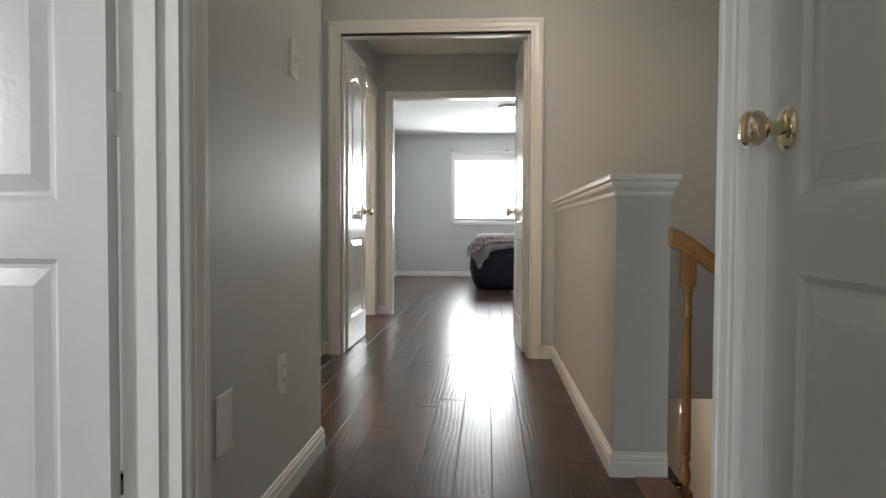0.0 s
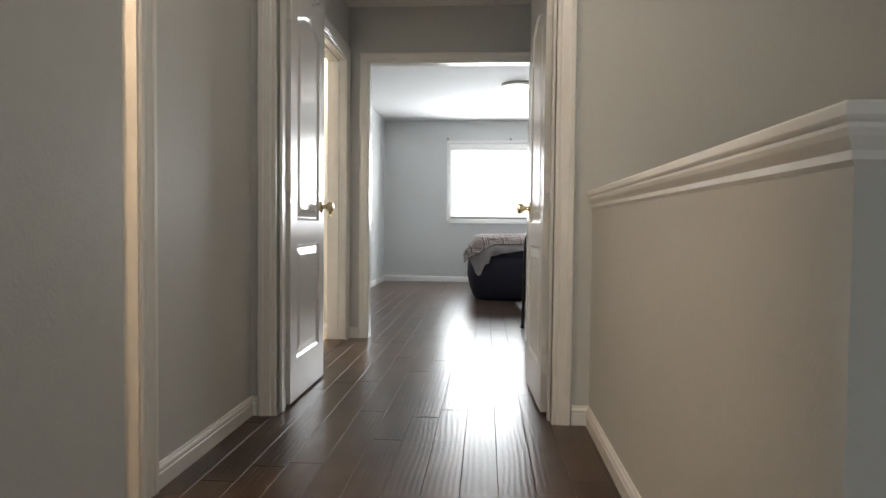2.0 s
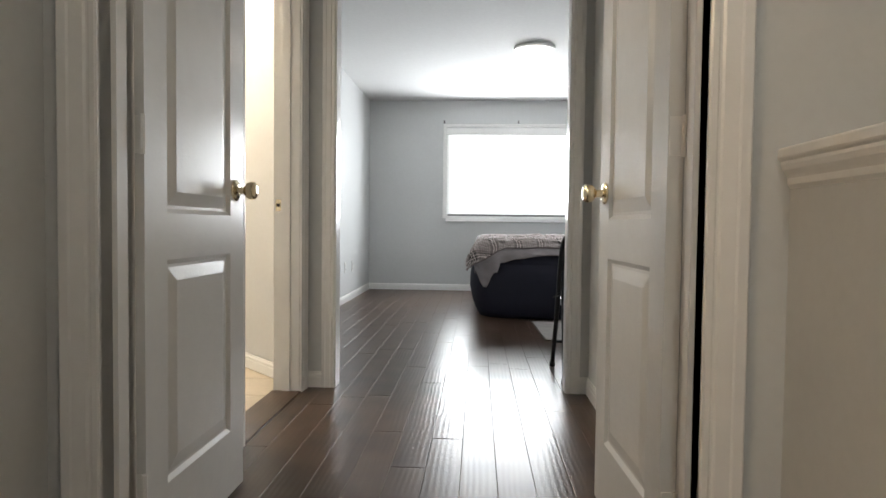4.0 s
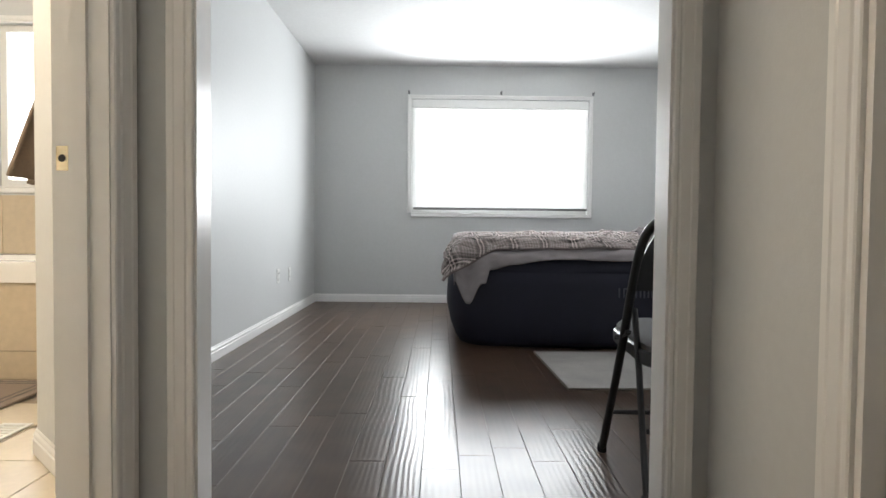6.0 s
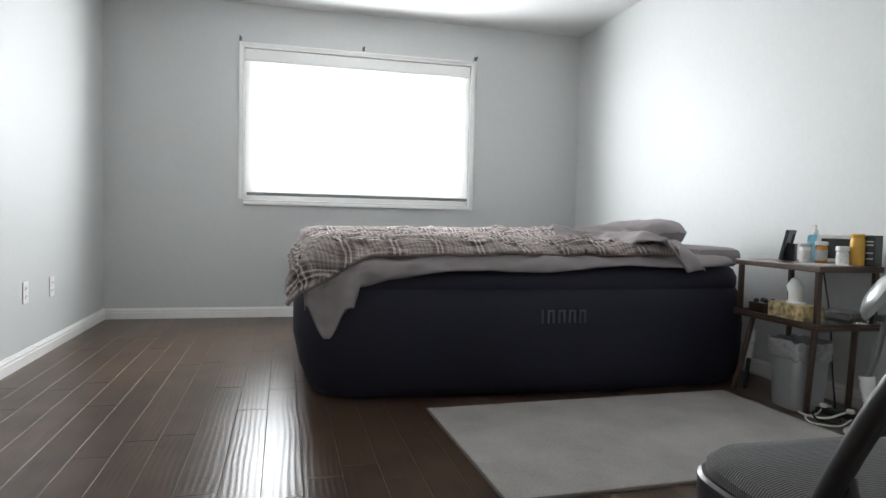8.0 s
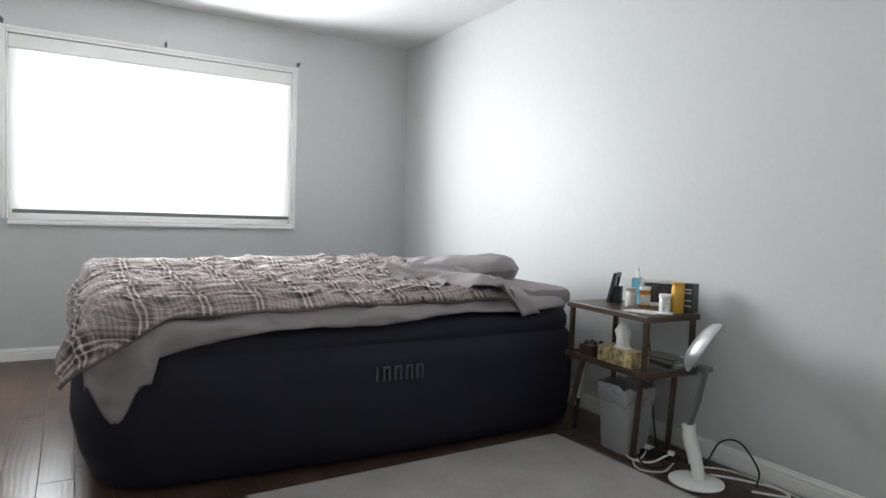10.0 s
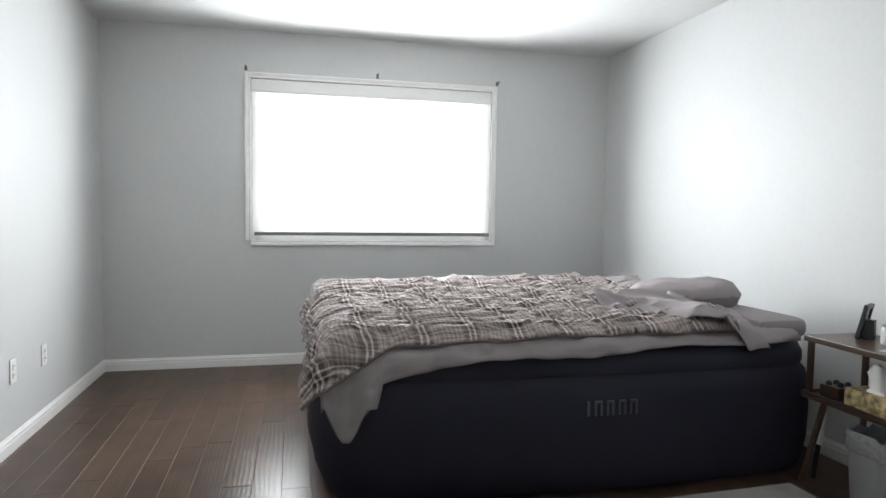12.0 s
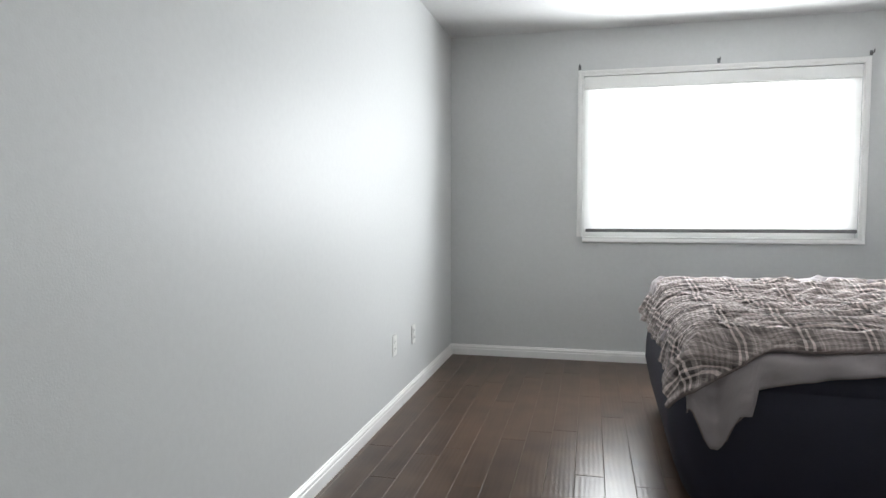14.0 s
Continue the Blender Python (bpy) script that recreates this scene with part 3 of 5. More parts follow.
def door(name, w, m, label, arch=0.05, knob_z=0.952, knobs=(-1, 1)):
    """A two-panel door hinged at its own z axis, running along its x, 35 mm thick."""
    ob = thing(name, m, label, "door")
    h = 2.075
    bm = bmesh.new()
    cells = [(0.0, 0.815, 0.20, 0.757, 0.0), (0.815, h, 0.872, 1.90, arch)]
    panel_side(bm, w, cells, 0.0175, False)
    panel_side(bm, w, cells, 0.0175, True)
    for quad in (((0, 0), (0, h)), ((w, 0), (w, h))):
        (x, z0), (_, z1) = quad
        bm.faces.new([bm.verts.new(c) for c in ((x, -0.0175, z0), (x, 0.0175, z0), (x, 0.0175, z1), (x, -0.0175, z1))])
    for z in (0, h):
        bm.faces.new([bm.verts.new(c) for c in ((0, -0.0175, z), (w, -0.0175, z), (w, 0.0175, z), (0, 0.0175, z))])
    bmesh.ops.remove_doubles(bm, verts=bm.verts, dist=0.0003)
    part("slab", bm, DOOR, ob, "white painted moulded two-panel slab")
    for side in knobs:
        knob_set(ob, w - 0.065, knob_z, side)
    for z in (0.22, 1.05, 1.85):
        bm = bmesh.new()
        lathe(bm, [(0.006, -0.045), (0.007, -0.043), (0.007, 0.043), (0.006, 0.045)], Matrix.Translation((-0.006, -0.0175, z)), 10)
        box(bm, -0.002, -0.0165, z - 0.043, 0.0, 0.0145, z + 0.043)
        part("hinge", bm, TRIM, ob, "small hinge painted over in white")
    return ob


door("door", 0.61, pose(-0.347, 4.635, 0.012, 0, 0, 90), "open white moulded door leaf with a brass knob")
door("door", 0.60, pose(0.862, 4.635, 0.012, 0, 0, 92.8), "open white moulded door leaf with a brass knob, beside the closet")
door("door", 0.682, pose(1.119, 5.188, 0.012, 0, 0, 90), "closed white moulded closet door standing behind the open leaf", knobs=())
door("door", 0.80, pose(-0.140, 1.614, 0.012, 0, 0, 180), "open white moulded door standing in the side room")
door("door", 0.742, pose(1.085, 0.709, 0.012, 0, 0, 90), "closed white moulded hallway door with a brass knob", knob_z=0.976)


# ---- bed ----
bed = thing("air_bed", pose(1.555, 9.905, 0, 0, 0, -1.0), "raised navy flocked air bed with a made-over sheet", "bed")
L2, W2 = 1.165, 0.785


def smooth(a, b, x):
    t = min(1.0, max(0.0, (x - a) / (b - a)))
    return t * t * (3 - 2 * t)


def round_rect(hx, hy, r, n=8):
    """Points round a rectangle with rounded corners, its long sides divided."""
    pts = []
    for cx, cy, a0 in ((hx - r, hy - r, 0), (-hx + r, hy - r, 90), (-hx + r, -hy + r, 180), (hx - r, -hy + r, 270)):
        for k in range(n + 1):
            a = radians(a0 + 90 * k / n)
            pts.append((cx + r * math.cos(a), cy + r * math.sin(a)))
        if a0 in (0, 180):
            pts += [(cx + (-cx - cx) * k / n, cy + (hy - abs(cy)) * (1 if cy > 0 else -1)) for k in range(1, n)]
    return pts


bm = bmesh.new()
rings = []
for z, grow, bow in ((0.0, -0.05, 0.05), (0.015, -0.02, 0.055), (0.06, 0.0, 0.06), (0.16, 0.012, 0.06), (0.30, 0.015, 0.06), (0.42, 0.010, 0.056), (0.475, 0.002, 0.05), (0.497, -0.012, 0.046), (0.508, -0.015, 0.044), (0.52, -0.010, 0.042), (0.56, -0.010, 0.032), (0.60, -0.024, 0.022), (0.63, -0.06, 0.012), (0.64, -0.14, 0.0)):
    ring = []
    for x, y in round_rect(L2 + grow, W2 + grow, 0.18):
        y += (bow + 0.004 * math.sin(5.3 * x + 9 * z)) * (1 - (x / (L2 + 0.02)) ** 2) * (1 if y > 0 else -1)
        taper = 0.06 * (1 - smooth(0.0, 0.30, z)) * smooth(0.1, -1.0, x)
        ring.append(bm.verts.new((x + taper, y * (1 - 0.3 * taper), z)))
    rings.append(ring)
for a, b in zip(rings, rings[1:]):
    for k in range(len(a)):
        j = (k + 1) % len(a)
        bm.faces.new((a[k], a[j], b[j], b[k]))
bm.faces.new(rings[0][::-1]), bm.faces.new(rings[-1])
part("air_mattress", bm, NAVY, bed, "navy flocked vinyl mattress body", True)

# ---- rug ----
rug = thing("rug", pose(1.708, 8.505, 0.0, 0, 0, 1.8), "pale grey flat woven rug on the dark floor", "rug")
bm = bmesh.new()
box(bm, -0.760, -0.462, 0.001, 0.760, 0.462, 0.011, 0.003)
part("woven_top", bm, RUG, rug)
for x0, y0, x1, y1 in ((-0.768, -0.470, 0.768, -0.4625), (-0.768, 0.4625, 0.768, 0.470), (-0.768, -0.462, -0.7605, 0.462), (0.7605, -0.462, 0.768, 0.462)):
    bm = bmesh.new()
    box(bm, x0, y0, 0.0, x1, y1, 0.010, 0.002)
    part("binding", bm, RUG_EDGE, rug, "dark stitched binding")


# ---- bedding ----
def bumps(x, y, amount, seed):
    """Creases of a rumpled cloth: broad folds, long ridges and fine crinkles."""
    p = Vector((x, y, seed))
    w = noise.noise_vector(p * 2.1) * 0.9
    q = Vector((x * 2.6 + w.x, y * 7.5 + w.y, seed))
    a = 1 - abs(noise.noise(q))
    b = 1 - abs(noise.noise(q * 2.2 + Vector((7, 3, 0))))
    r = Vector((x * 6.0 + 2.2 * w.x, y * 22.0 + 2.2 * w.y, seed + 4))
    c = 1 - abs(noise.noise(r))
    d = noise.noise(r * 2.1)
    e = 1 - abs(noise.noise(Vector((x * 4.5 + 3 * w.y, y * 36.0 + 3 * w.x, seed + 8))))
    return amount * (0.50 * a * a + 0.38 * b * b + 0.34 * c * c * c + 0.13 * e * e * e + 0.05 * d - 0.64)


HEM = material("hem_cloth", (0.20, 0.165, 0.16), 0.95, var=0.25, grain=90, spec=0.15)


def draped(name, parent, mat, x_left, y_front, x_right, y_back, z_top, over_left, over_front, amount, seed, nx, ny, label, flare=0.10, thick=0.006, lift=None, wave=0.012):
    """A cloth over the bed: flat on top, hanging over the left end and the front by over_left(y) and over_front(x)."""
    bm = bmesh.new()
    layer = bm.loops.layers.uv.new("cloth")
    grid, flat = [], {}
    for i in range(nx + 1):
        row = []
        for j in range(ny + 1):
            u, v = i / nx, j / ny
            yy = y_front + (y_back - y_front) * v
            px = x_left - over_left(yy) + u * (x_right - x_left + over_left(yy))
            pf = over_front(px)
            py = y_front - pf + v * (y_back - y_front + pf)
            dx, dy = max(0.0, x_left - px), max(0.0, y_front - py)
            d = math.hypot(dx, dy)
            w = bumps(px, py, amount, seed)
            if d < 1e-6:
                edge = min(px - x_left, py - y_front)
                z = z_top + w - 0.035 * math.exp(-edge / 0.045) + (lift(px, py) if lift else 0.0)
                co = Vector((px, py, z))
            else:
                ax, ay = dx / d, dy / d
                r = 0.028 * (1 - math.exp(-d / 0.03)) + flare * d * (0.5 + abs(ax * ay)) + w * 0.7 + wave * math.sin(34 * (py if dx > dy else px)) * min(1, d / 0.12)
                co = Vector((max(px, x_left) - ax * r, max(py, y_front) - ay * r, z_top - 0.035 - 0.94 * d + 0.25 * w))
            vert = bm.verts.new(co)
            flat[vert] = (px + 0.035 / (1 + 14 * d) * noise.noise(Vector((px * 2.5, py * 4, seed + 9))) + 0.5 * w * (1 if d < 1e-6 else 0.3), py + 0.045 / (1 + 14 * d) * noise.noise(Vector((px * 4, py * 2.5, seed + 21))) + 0.5 * w)
            row.append(vert)
        grid.append(row)
    hem_line = [(row[0].co + row[1].co * 0.0).to_tuple() for row in grid[::2]]
    for i in range(nx):
        for j in range(ny):
            f = bm.faces.new((grid[i][j], grid[i + 1][j], grid[i + 1][j + 1], grid[i][j + 1]))
            f.smooth = True
            for lp in f.loops:
                lp[layer].uv = flat[lp.vert]
    me = bpy.data.meshes.new(name)
    bm.normal_update()
    bm.to_mesh(me)
    bm.free()
    me.materials.append(mat)
    ob = new(name, me)
    solid = ob.modifiers.new("thickness", "SOLIDIFY")
    solid.thickness, solid.offset = thick, 1.0
    if parent:
        ob.parent = parent
    bm = bmesh.new()
    tube(bm, hem_line, thick * 0.75, 6)
    part("hem", bm, HEM, ob, "stitched darker hem", True)
    return tagged(ob, label)


def sheet_hang(x):
    """How far the sheet hangs at the front: little along the bed, a long point near the foot end."""
    return 0.02 + 0.03 * smooth(2.1, 1.3, x) + 0.025 * smooth(1.0, 0.80, x) + 0.045 * smooth(0.80, 0.66, x) + 0.10 * smooth(0.645, 0.615, x) + 0.15 * smooth(0.59, 0.515, x) - 0.17 * smooth(0.50, 0.40, x) + 0.006 * math.sin(9 * x)


def sheet_lift(x, y):
    """The sheet is bunched up along the far edge of the bed."""
    ridge = 1 - abs(noise.noise(Vector((x * 3.2, y * 2.0, 6.0))))
    return smooth(10.2, 10.55, y) * (0.045 + 0.04 * ridge ** 4)


tagged(draped("bed_sheet", None, SHEET, 0.425, 9.115, 2.58, 10.70, 0.672, lambda y: 0.07 + 0.04 * smooth(9.55, 9.15, y), sheet_hang, 0.042, 3.0, 180, 120,
       "plain grey cotton sheet hanging over the air bed", 0.10, 0.004, sheet_lift, 0.026), category="sheet")
tagged(draped("blanket", None, PLAID, 0.445, 9.14, 2.27, 10.62, 0.712, lambda y: 0.14 + 0.03 * smooth(9.95, 9.2, y) + 0.012 * math.sin(14 * y),
       lambda x: 0.004 + 0.012 * smooth(1.55, 0.85, x) + 0.15 * smooth(0.74, 0.39, x) + 0.004 * math.sin(17 * x), 0.056, 1.7, 280, 200,
       "rumpled brown and white plaid flannel blanket on the bed", 0.50, 0.010, lambda x, y: 0.032 * smooth(10.1, 10.55, y) + 0.03 * smooth(1.5, 1.9, x) * (1 - abs(noise.noise(Vector((x * 4, y * 3, 2))))) ** 3), category="blanket")


def cushion(bm, hx, hy, h, n=14, power=2.6):
    """A stuffed cushion with rounded corners: full in the middle, thin at the seam."""
    sides = []
    for s in (1, -1):
        g = []
        for i in range(n + 1):
            row = []
            for j in range(n + 1):
                u, v = 2 * i / n - 1, 2 * j / n - 1
                z = s * h * ((1 - abs(u) ** power) * (1 - abs(v) ** power)) ** 0.5
                crease = 0.014 * noise.noise(Vector((u * 2.2 + v, v * 3.0, s * 2))) + 0.010 * noise.noise(Vector((u * 6, v * 4, 5)))
                row.append(bm.verts.new((hx * u * math.sqrt(1 - 0.30 * v * v), hy * v * math.sqrt(1 - 0.30 * u * u), z + crease)))
            g.append(row)
        for i in range(n):
            for j in range(n):
                bm.faces.new((g[i][j], g[i + 1][j], g[i + 1][j + 1], g[i][j + 1]))
        sides.append(g)
    bmesh.ops.remove_doubles(bm, verts=bm.verts, dist=0.03 * min(hx, hy) * 0.02)
    return bm


pillow = thing("pillow", pose(2.345, 9.68, 0.763, 0, -5, -28), "soft grey pillow lying on the rumpled bed", "pillow")
bm = bmesh.new()
cushion(bm, 0.29, 0.22, 0.082, 24, 3.6)
part("pillow_case", bm, SHEET, pillow, smooth=True)
bolster = thing("bolster", pose(2.535, 9.89, 0.635), "grey sheeted raised head end of the bed", "bolster")
bm = bmesh.new()
box(bm, -0.13, -0.735, -0.02, 0.145, 0.76, 0.080, 0.04)
part("bolster_cover", bm, SHEET, bolster, smooth=True)
# turned-back corner of the sheet beside the pillow
bm = bmesh.new()
n1, n2 = 64, 40
g = []
for i in range(n1 + 1):
    row = []
    for j in range(n2 + 1):
        u, v = i / n1, j / n2
        x = 1.80 + 0.53 * u + 0.06 * (1 - v) * smooth(0.5, 1.0, u) - 0.06 * v
        near = 9.085 + 0.20 * (1 - smooth(0.30, 0.58, u))
        y = near + (9.62 - near) * v + 0.010 * math.sin(38 * u) * (1 - v) * smooth(0.5, 0.7, u)
        ridge = 1 - abs(noise.noise(Vector((x * 6.5 + y * 5.0, y * 3.0 - x * 2.5, 4.2))))
        z = 0.722 + 0.045 * math.exp(-((u - 0.60) / 0.13) ** 2) * (1 - 0.6 * v) + 0.055 * smooth(0.35, 1.0, v) + 0.040 * ridge ** 4 - 0.006 + 0.014 * (1 - smooth(0.0, 0.35, u)) + 0.008 * noise.noise(Vector((x * 12, y * 8, 1.0)))
        if v < 0.30:
            drop = (0.30 - v) / 0.30
            z -= drop * drop * (0.02 + 0.12 * smooth(0.62, 0.92, u)) + 0.012 * drop * math.sin(31 * u + 1.0)
            y -= 0.018 * drop * smooth(0.4, 0.8, u)
        row.append(bm.verts.new((x, y, z)))
    g.append(row)
for i in range(n1):
    for j in range(n2):
        bm.faces.new((g[i][j], g[i + 1][j], g[i + 1][j + 1], g[i][j + 1]))
fold = tagged(new("top_sheet", mesh_of("top_sheet", bm, SHEET, True)), "turned-back corner of the grey top sheet", "sheet")
s = fold.modifiers.new("thickness", "SOLIDIFY")
s.thickness = 0.008

# the maker's mark on the bed's side, as plain bars
def mark_bar(x0, x1, z0, z1):
    bm = bmesh.new()
    box(bm, x0, -0.8600, z0, x1, -0.8512, z1)
    part("printed_mark", bm, MARK, bed, "faint grey printed bar")


for x0, width in ((-0.045, 0.012), (-0.013, 0.034), (0.041, 0.034), (0.095, 0.034), (0.147, 0.034)):
    mark_bar(x0, x0 + 0.009, 0.352, 0.414)
    if width > 0.02:
        mark_bar(x0 + width - 0.009, x0 + width, 0.352, 0.414)
        mark_bar(x0 + 0.009, x0 + width - 0.009, 0.405, 0.414)


# ---- side table and what stands on it ----
table = thing("side_table", pose(2.685, 8.757, 0, 0, 0, -2), "two-tier dark walnut side table beside the bed", "side table")
bm = bmesh.new()
box(bm, -0.165, -0.27, 0.640, 0.165, 0.27, 0.667, 0.004)
part("tabletop", bm, WALNUT, table)
bm = bmesh.new()
box(bm, -0.165, -0.27, 0.388, 0.165, 0.27, 0.404, 0.003)
part("lower_shelf", bm, WALNUT, table)
for x0, y0, x1, y1 in ((-0.165, -0.27, -0.155, 0.27), (0.155, -0.27, 0.165, 0.27), (-0.155, -0.27, 0.155, -0.26), (-0.155, 0.26, 0.155, 0.27)):
    bm = bmesh.new()
    box(bm, x0, y0, 0.404, x1, y1, 0.418, 0.002)
    part("shelf_lip", bm, WALNUT, table)
for sx in (-1, 1):
    for sy in (-1, 1):
        bm = bmesh.new()
        box(bm, sx * 0.145 - 0.011, sy * 0.245 - 0.011, 0.404, sx * 0.145 + 0.011, sy * 0.245 + 0.011, 0.640, 0.003)
        part("upper_post", bm, WALNUT, table)
        bm = bmesh.new()
        foot = {(-1, 1): (-0.145, 0.265), (-1, -1): (-0.085, -0.145), (1, 1): (0.13, 0.24), (1, -1): (0.13, -0.15)}[sx, sy]
        tube(bm, [(sx * 0.105, sy * 0.195, 0.388), (*foot, 0.0)], 0.0135, 8)
        part("leg", bm, WALNUT, table)

TOP = 0.667


def bottle(name, x, y, r, h, mat, cap_mat, cap_h, label, category="bottle", cap_r=1.0, z=TOP, band=None):
    ob = thing(name, pose(x, y, z), label, category)
    bm = bmesh.new()
    lathe(bm, [(r * 0.94, 0), (r, 0.003), (r, h * 0.86), (r * 0.93, h * 0.95), (r * 0.72, h)], None, 20)
    part("body", bm, mat, ob, smooth=True)
    bm = bmesh.new()
    lathe(bm, [(r * cap_r * 0.98, h), (r * cap_r, h + 0.002), (r * cap_r, h + cap_h - 0.003), (r * cap_r * 0.9, h + cap_h)], None, 20)
    part("cap", bm, cap_mat, ob, smooth=True)
    if band:
        bm = bmesh.new()
        lathe(bm, [(r + 0.0006, h * 0.15), (r + 0.0006, h * 0.75)], None, 20, caps=False)
        part("paper_label", bm, band, ob, "printed paper label")
    return ob


WHITE = material("white_glossy_plastic", (0.80, 0.80, 0.78), 0.25, var=0.02)
PAPER = material("printed_paper", (0.62, 0.62, 0.60), 0.8, var=0.3, grain=160, stain=60)
AMBER = material("amber_plastic", (0.62, 0.26, 0.03), 0.2, var=0.05)
YELLOW = material("yellow_plastic", (0.66, 0.38, 0.06), 0.3, var=0.08, grain=60)
BLUE = glassy("blue_gel", (0.25, 0.62, 0.80), 0.08)
DARK = material("dark_box_card", (0.035, 0.038, 0.045), 0.4, var=0.3, grain=60)
bottle("pill_bottle", 2.710, 8.780, 0.027, 0.075, WHITE, STEEL, 0.014, "white pill bottle with a silver lid", band=PAPER)
bottle("pill_bottle", 2.755, 8.735, 0.026, 0.082, AMBER, WHITE, 0.018, "amber pill bottle with a white lid and label", band=PAPER, cap_r=1.08)
bottle("pill_bottle", 2.715, 8.580, 0.025, 0.062, WHITE, WHITE, 0.022, "short white pill bottle with a wide lid", band=PAPER, cap_r=1.12)
bottle("tall_bottle", 2.765, 8.552, 0.029, 0.128, YELLOW, YELLOW, 0.012, "tall yellow plastic tube", band=None)
soap = bottle("soap_dispenser", 2.820, 8.840, 0.032, 0.13, BLUE, WHITE, 0.02, "clear blue soap dispenser with a pump", cap_r=0.4)
bm = bmesh.new()
tube(bm, [(0, 0, 0.15), (0, 0, 0.172), (-0.004, -0.004, 0.176), (-0.03, -0.02, 0.174)], 0.0055, 8)
part("pump", bm, WHITE, soap, "white pump spout")
black_box = thing("carton", pose(2.820, 8.525, TOP, 0, 0, 14), "dark printed carton standing on the table", "box")
bm = bmesh.new()
box(bm, -0.03, -0.024, 0, 0.03, 0.024, 0.135, 0.003)
part("card", bm, DARK, black_box)
for z in (0.03, 0.055, 0.09, 0.105):
    bm = bmesh.new()
    box(bm, -0.0315, -0.016, z, -0.0295, 0.016, z + 0.006)
    part("printed_line", bm, PAPER, black_box, "pale printed bar")


def picture_frame(x, y, turn, w, h, frame_mat, inside, label, lean=12):
    ob = thing("photo_frame", pose(x, y, TOP + 0.001, 0, 0, turn), label, "photo frame")
    tilt = pose(0, 0, 0.002, -lean)
    b = 0.018
    for x0, z0, x1, z1 in ((-w / 2, 0, -w / 2 + b, h), (w / 2 - b, 0, w / 2, h), (-w / 2 + b, 0, w / 2 - b, b), (-w / 2 + b, h - b, w / 2 - b, h)):
        bm = bmesh.new()
        box(bm, x0, -0.008, z0, x1, 0.008, z1, 0.002)
        bmesh.ops.transform(bm, matrix=tilt, verts=bm.verts)
        part("frame_rail", bm, frame_mat, ob)
    bm = bmesh.new()
    box(bm, -w / 2 + b, -0.002, b, w / 2 - b, 0.004, h - b)
    bmesh.ops.transform(bm, matrix=tilt, verts=bm.verts)
    part("picture", bm, inside, ob, "dark picture behind glass")
    bm = bmesh.new()
    box(bm, -0.02, 0.012, 0, 0.02, 0.055, h * 0.55, 0.002)
    bmesh.ops.transform(bm, matrix=pose(0, 0, 0), verts=bm.verts)
    part("easel_back", bm, DARK, ob)


DARKPIC = material("dark_photo", (0.05, 0.05, 0.055), 0.15, var=0.5, grain=20, stain=12)
picture_frame(2.82, 8.715, -52, 0.165, 0.13, WHITE, DARKPIC, "white framed photo leaning towards the wall")
picture_frame(2.720, 8.925, -150, 0.11, 0.15, DARK, DARKPIC, "dark photo frame standing askew on the table")
papers = thing("papers", pose(2.625, 8.600, TOP, 0, 0, 12), "loose white papers and leaflets on the tabletop", "papers")
for k, (dx, dy, a) in enumerate(((0, 0.03, 4), (0.012, 0.0, -14), (0.02, -0.035, 22))):
    bm = bmesh.new()
    box(bm, -0.045, -0.07, 0.0012 * k, 0.045, 0.07, 0.0012 * k + 0.001)
    bmesh.ops.transform(bm, matrix=pose(dx, dy, 0, 0, 0, a), verts=bm.verts)
    part("sheet", bm, PAPER, papers)

SHELF = 0.404
FLORAL = material("floral_card", (0.50, 0.40, 0.21), 0.55, var=0.9, grain=40, stain=22)
TISSUE = material("white_tissue", (0.85, 0.85, 0.84), 0.9, var=0.03)
tissue = thing("tissue_box", pose(2.620, 8.730, SHELF, 0, 0, -4), "floral yellow tissue box with a tissue drawn up", "tissue box")
bm = bmesh.new()
box(bm, -0.055, -0.115, 0, 0.055, 0.115, 0.075, 0.003)
part("carton", bm, FLORAL, tissue)
bm = bmesh.new()
lathe(bm, [(0.052, 0.076), (0.034, 0.085), (0.036, 0.11), (0.044, 0.15), (0.028, 0.185), (0.008, 0.19)], Matrix.Diagonal((0.6, 1.0, 1, 1)), 18)
for v in bm.verts:
    v.co += 0.012 * noise.noise_vector(v.co * 30)
part("tissue", bm, TISSUE, tissue, "crumpled white tissue", True)
basket = thing("trinket_box", pose(2.620, 8.925, SHELF), "small dark brown box with odds and ends", "box")
bm = bmesh.new()
box(bm, -0.05, -0.05, 0, 0.05, 0.05, 0.055, 0.004)
part("box_body", bm, WALNUT, basket)
for k in range(4):
    bm = bmesh.new()
    lathe(bm, [(0.004, 0.05), (0.012, 0.055), (0.014, 0.066), (0.006, 0.074)], Matrix.Translation((-0.03 + 0.02 * k, 0.02 * (-1) ** k, 0)), 10)
    part("trinket", bm, DARK, basket, smooth=True)
CLEAR = glassy("clear_plastic", (0.92, 0.94, 0.95), 0.15)
tub_box = thing("plastic_box", pose(2.755, 8.600, SHELF, 0, 0, 6), "clear plastic box on the lower shelf", "box")
bm = bmesh.new()
box(bm, -0.07, -0.09, 0, 0.07, 0.09, 0.055, 0.005)
part("box_body", bm, CLEAR, tub_box)

